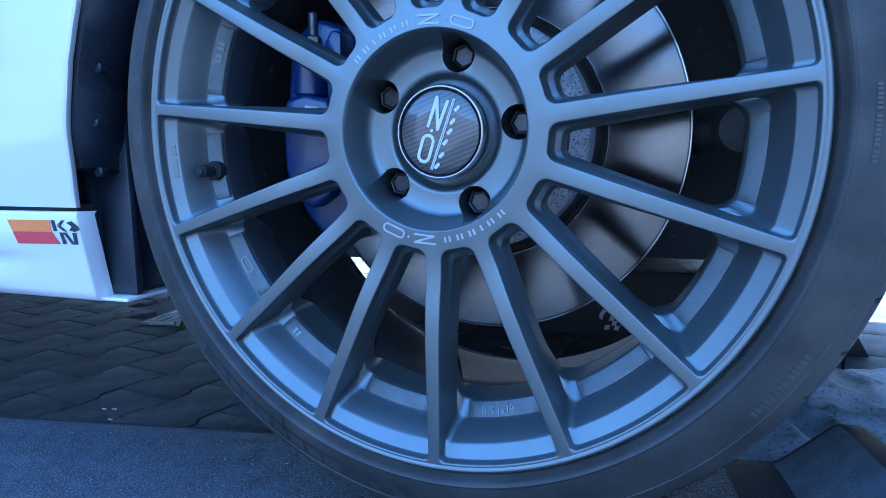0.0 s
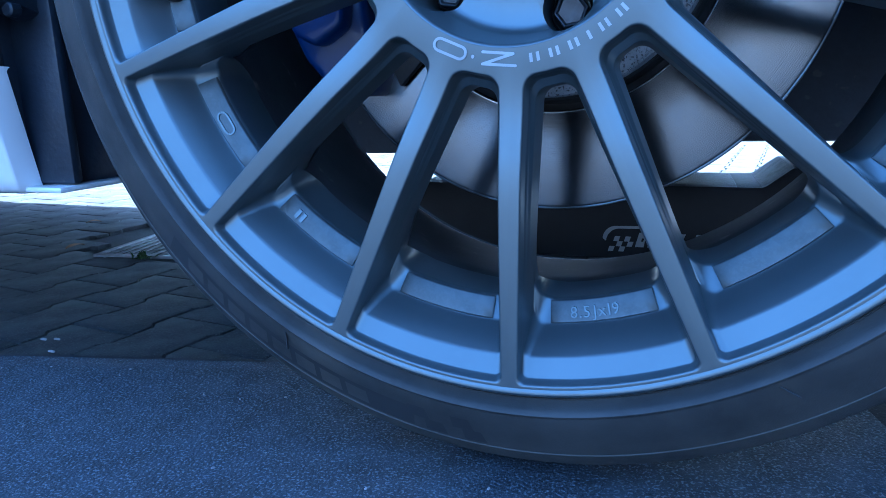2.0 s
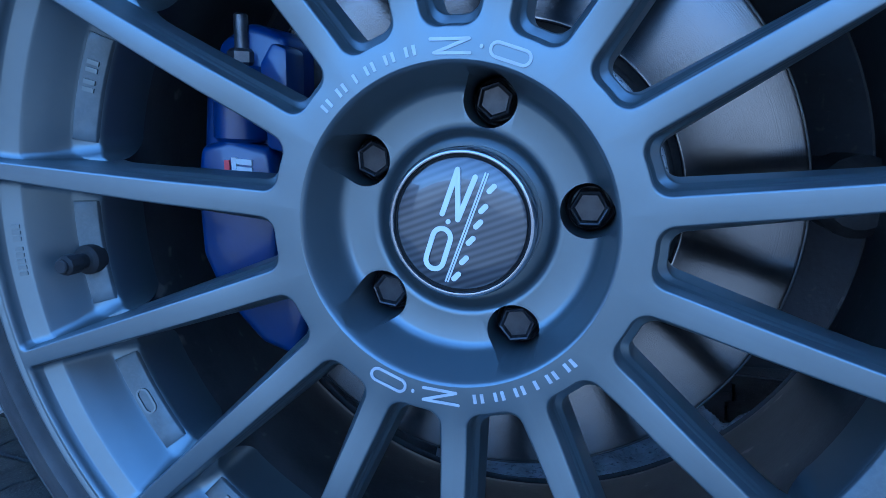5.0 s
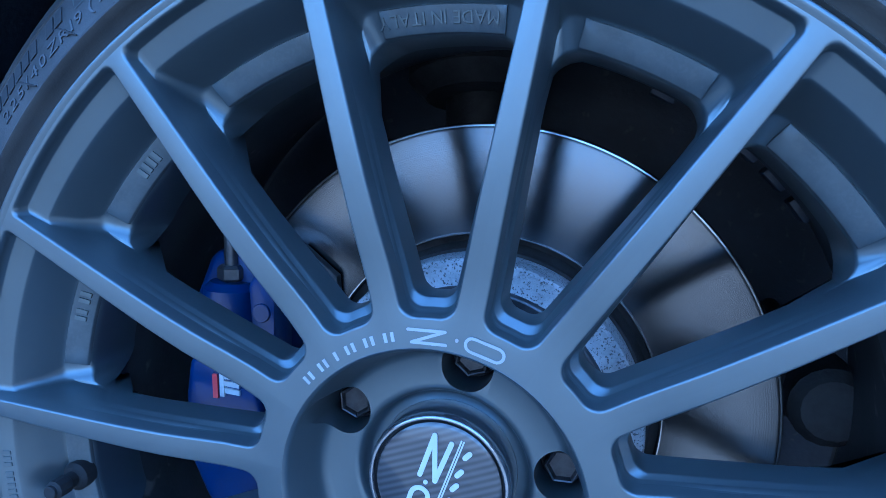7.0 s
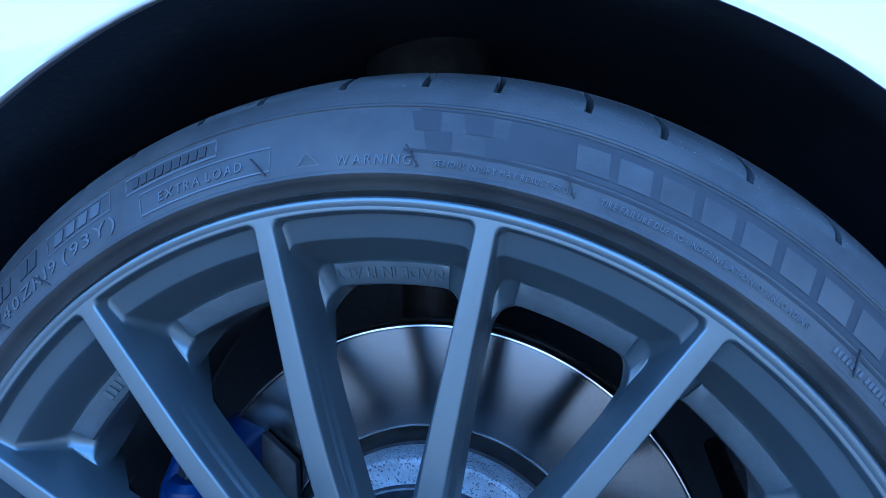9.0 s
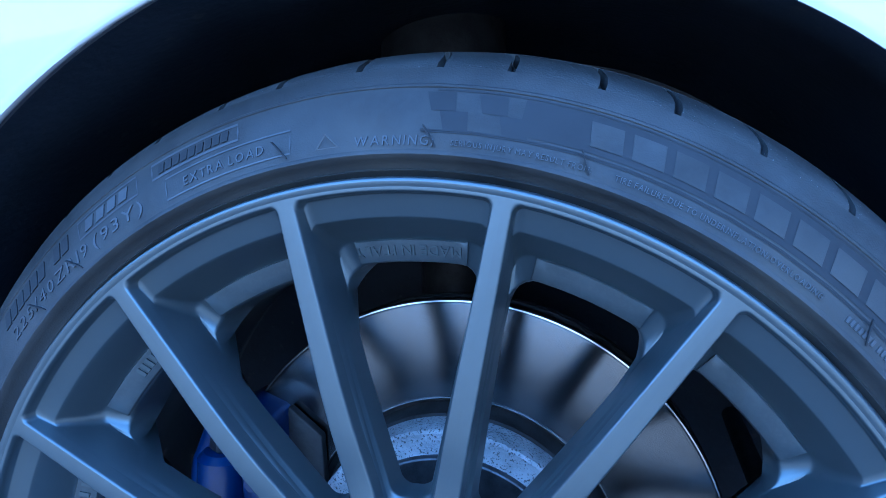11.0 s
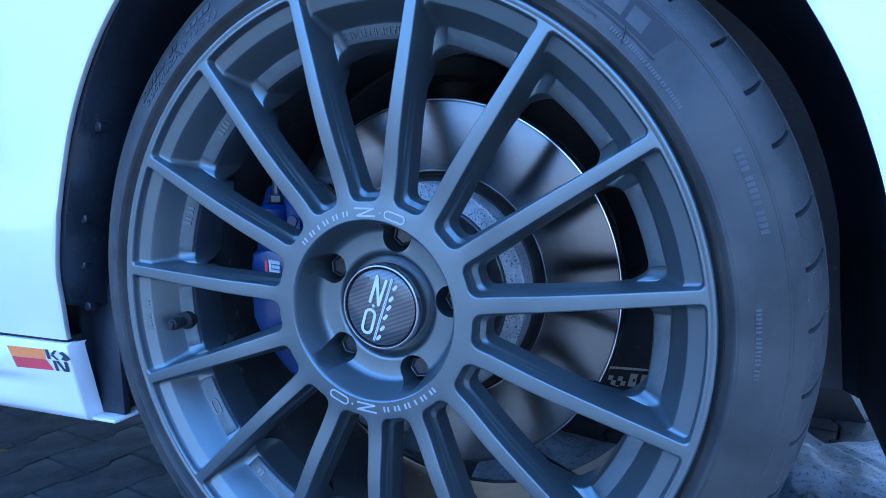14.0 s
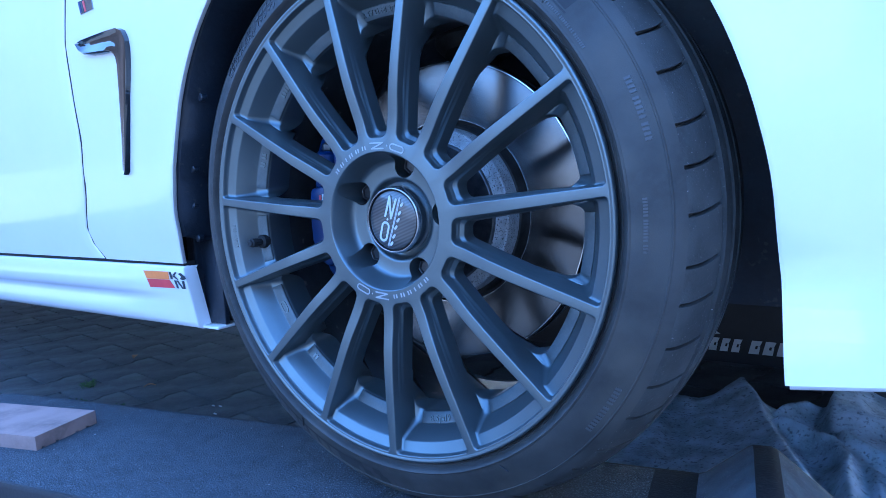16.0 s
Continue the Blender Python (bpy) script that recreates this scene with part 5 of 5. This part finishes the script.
def weed(x, y, n, size):
    pieces = []
    for i in range(n):
        m = Matrix.Translation((random.gauss(0, size * 0.6), random.gauss(0, size * 0.4), 0.002)) @ Matrix.Rotation(random.uniform(0, 6.28), 4, "Z") @ Matrix.Rotation(radians(-random.uniform(15, 70)), 4, "Y")
        pieces.append(moved(leaf_piece(random.uniform(0.5, 1.1) * size, 0.006, 0.002), m))
    ob = part("weed", mesh("weed", *joined(*pieces), WEED), None, "", Matrix.Translation((x, y, GROUND_Z)))
    tagged(ob, "tuft of green weed in a paving joint", "weed", "weeds", "stuff")


for x, y, n, s in ((-1.22, 0.25, 40, 0.022), (-1.36, 0.36, 30, 0.018), (-1.10, 0.30, 18, 0.014), (-1.175, 0.985, 30, 0.020), (0.62, 1.45, 30, 0.02), (0.70, 1.30, 24, 0.018)):
    weed(x, y, n, s)
specks = thing("grit_specks", "small pale grit specks lying on the ramp", "grit", (0, 0, 0), 0, "", "stuff")
pieces = []
for i in range(46):
    x = random.uniform(-0.72, 0.2)
    y = 0.207 + 0.167 * x - random.uniform(0.03, 0.26)
    s = random.uniform(0.0005, 0.0013)
    pieces.append(moved(boxed(-s, s, -s * 0.6, s * 0.6, 0, s, s * 0.3, 1), Matrix.Translation((x, y, 0.0002)) @ Matrix.Rotation(random.uniform(0, 3), 4, "Z")))
for x, y in ((-0.507, 0.138), (-0.494, 0.142), (-0.470, 0.114)):
    pieces.append(moved(boxed(-0.004, 0.004, -0.0015, 0.0015, 0, 0.002, 0.001, 1), Matrix.Translation((x, y, 0.0002))))
part("specks", mesh("specks", *joined(*pieces), SPECK), specks)

# ---- ground ----
me = mesh("ground", [(-60, -60, GROUND_Z - 0.035), (60, -60, GROUND_Z - 0.035), (60, 60, GROUND_Z - 0.035), (-60, 60, GROUND_Z - 0.035)], [(0, 1, 2, 3)], YARD)
tagged(part("ground", me), "grey ground reaching far out", "ground", kind="structure")
pavement = thing("pavement", "worn grey interlocking concrete pavers with dark joints", "paving", (0, 0, 0), 0, "", "structure")
part("joint_bed", mesh("joint_bed", *boxed(-4.5, 3.0, -1.6, 4.6, GROUND_Z - 0.03, GROUND_Z - 0.012), SAND), pavement, "dark sand in the joints")
PAVE_L, PAVE_W, PAVE_TURN = 0.205, 0.142, 82.0


def paver_mesh():
    """One block with zigzag long sides and rounded top edges."""
    us = [0, 0.20, 0.27, 0.73, 0.80, 1.0]
    side = [0.007, 0.006, -0.007, -0.006, 0.006, 0.007]
    low = [(u * PAVE_L, -d) for u, d in zip(us, side)]
    top = [(u * PAVE_L, PAVE_W + d) for u, d in zip(us[::-1], side)]
    ring = low + top
    cx, cy = sum(p[0] for p in ring) / len(ring), sum(p[1] for p in ring) / len(ring)
    verts = []
    for gap, z in ((0.0022, -0.02), (0.0022, -0.004), (0.0032, -0.0014), (0.0070, 0.0)):
        for x, y in ring:
            dx, dy = cx - x, cy - y
            verts.append((x + math.copysign(gap, dx), y + math.copysign(gap, dy), z))
    n = len(ring)
    faces = [(k * n + i, k * n + (i + 1) % n, (k + 1) * n + (i + 1) % n, (k + 1) * n + i) for k in range(3) for i in range(n)]
    # top face as three quads-and-more strips
    b = 3 * n
    faces += [(b + i, b + i + 1, b + n - 2 - i, b + n - 1 - i) for i in range(5)]
    return verts, faces


pv, pf = paver_mesh()
paver = mesh("paver", pv, pf, STONE, 35)
turn = Matrix.Rotation(radians(PAVE_TURN), 4, "Z")
random.seed(9)
spots = []
for i in range(-34, 34):
    for j in range(-40, 44):
        c = turn @ Vector(((i + (0.5 if j % 2 else 0)) * PAVE_L, j * PAVE_W, 0))
        mid = c + turn @ Vector((PAVE_L / 2, PAVE_W / 2, 0))
        if -4.6 < c.x < 2.95 and -1.72 < c.y < 4.5:
            if abs(mid.x + 1.43) < 0.13 and abs(mid.y - 1.30) < 0.21:
                continue
            near = math.hypot(c.x + 0.9, c.y - 0.55)
            spots.append((near, c))
spots.sort(key=lambda s: s[0])
rest = []
for n, (near, c) in enumerate(spots):
    m = Matrix.Translation((c.x, c.y, GROUND_Z + random.uniform(-0.0008, 0.0008))) @ turn @ Matrix.Rotation(random.gauss(0, 0.002), 4, "X") @ Matrix.Rotation(random.gauss(0, 0.002), 4, "Y")
    if n < 300:
        part("paver", paver, pavement, "", m)
    else:
        rest.append(moved((pv, pf), m))
far_pavers = part("paver_field", mesh("paver_field", *joined(*rest), STONE, 35), pavement, "more concrete pavers further out")
tagged(far_pavers, kind="stuff")
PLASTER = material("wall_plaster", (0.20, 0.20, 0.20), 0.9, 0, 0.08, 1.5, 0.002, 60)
# unseen wall far behind the camera, added to close the place and bounce light
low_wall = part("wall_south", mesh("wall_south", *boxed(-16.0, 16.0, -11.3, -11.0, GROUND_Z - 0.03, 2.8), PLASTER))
tagged(low_wall, "unseen plain grey wall added to bounce light at the car", "wall", kind="structure")
# unseen side walls, added to cut the low skylight and brown the reflections
BLOCKER_BROWN = material("brown_blocker_wall", (0.17, 0.12, 0.09), 0.9, 0, 0.2, 1.5, 0.003, 60)
for name, x, top in (("wall_east", 9.0, 5.6), ("wall_west", -9.3, 3.6)):
    side_wall = part(name, mesh(name, *boxed(x, x + 0.3, -10.99, 12.0, GROUND_Z - 0.03, top), BLOCKER_BROWN))
    tagged(side_wall, "unseen plain brown wall added to block side light", "wall", kind="structure")
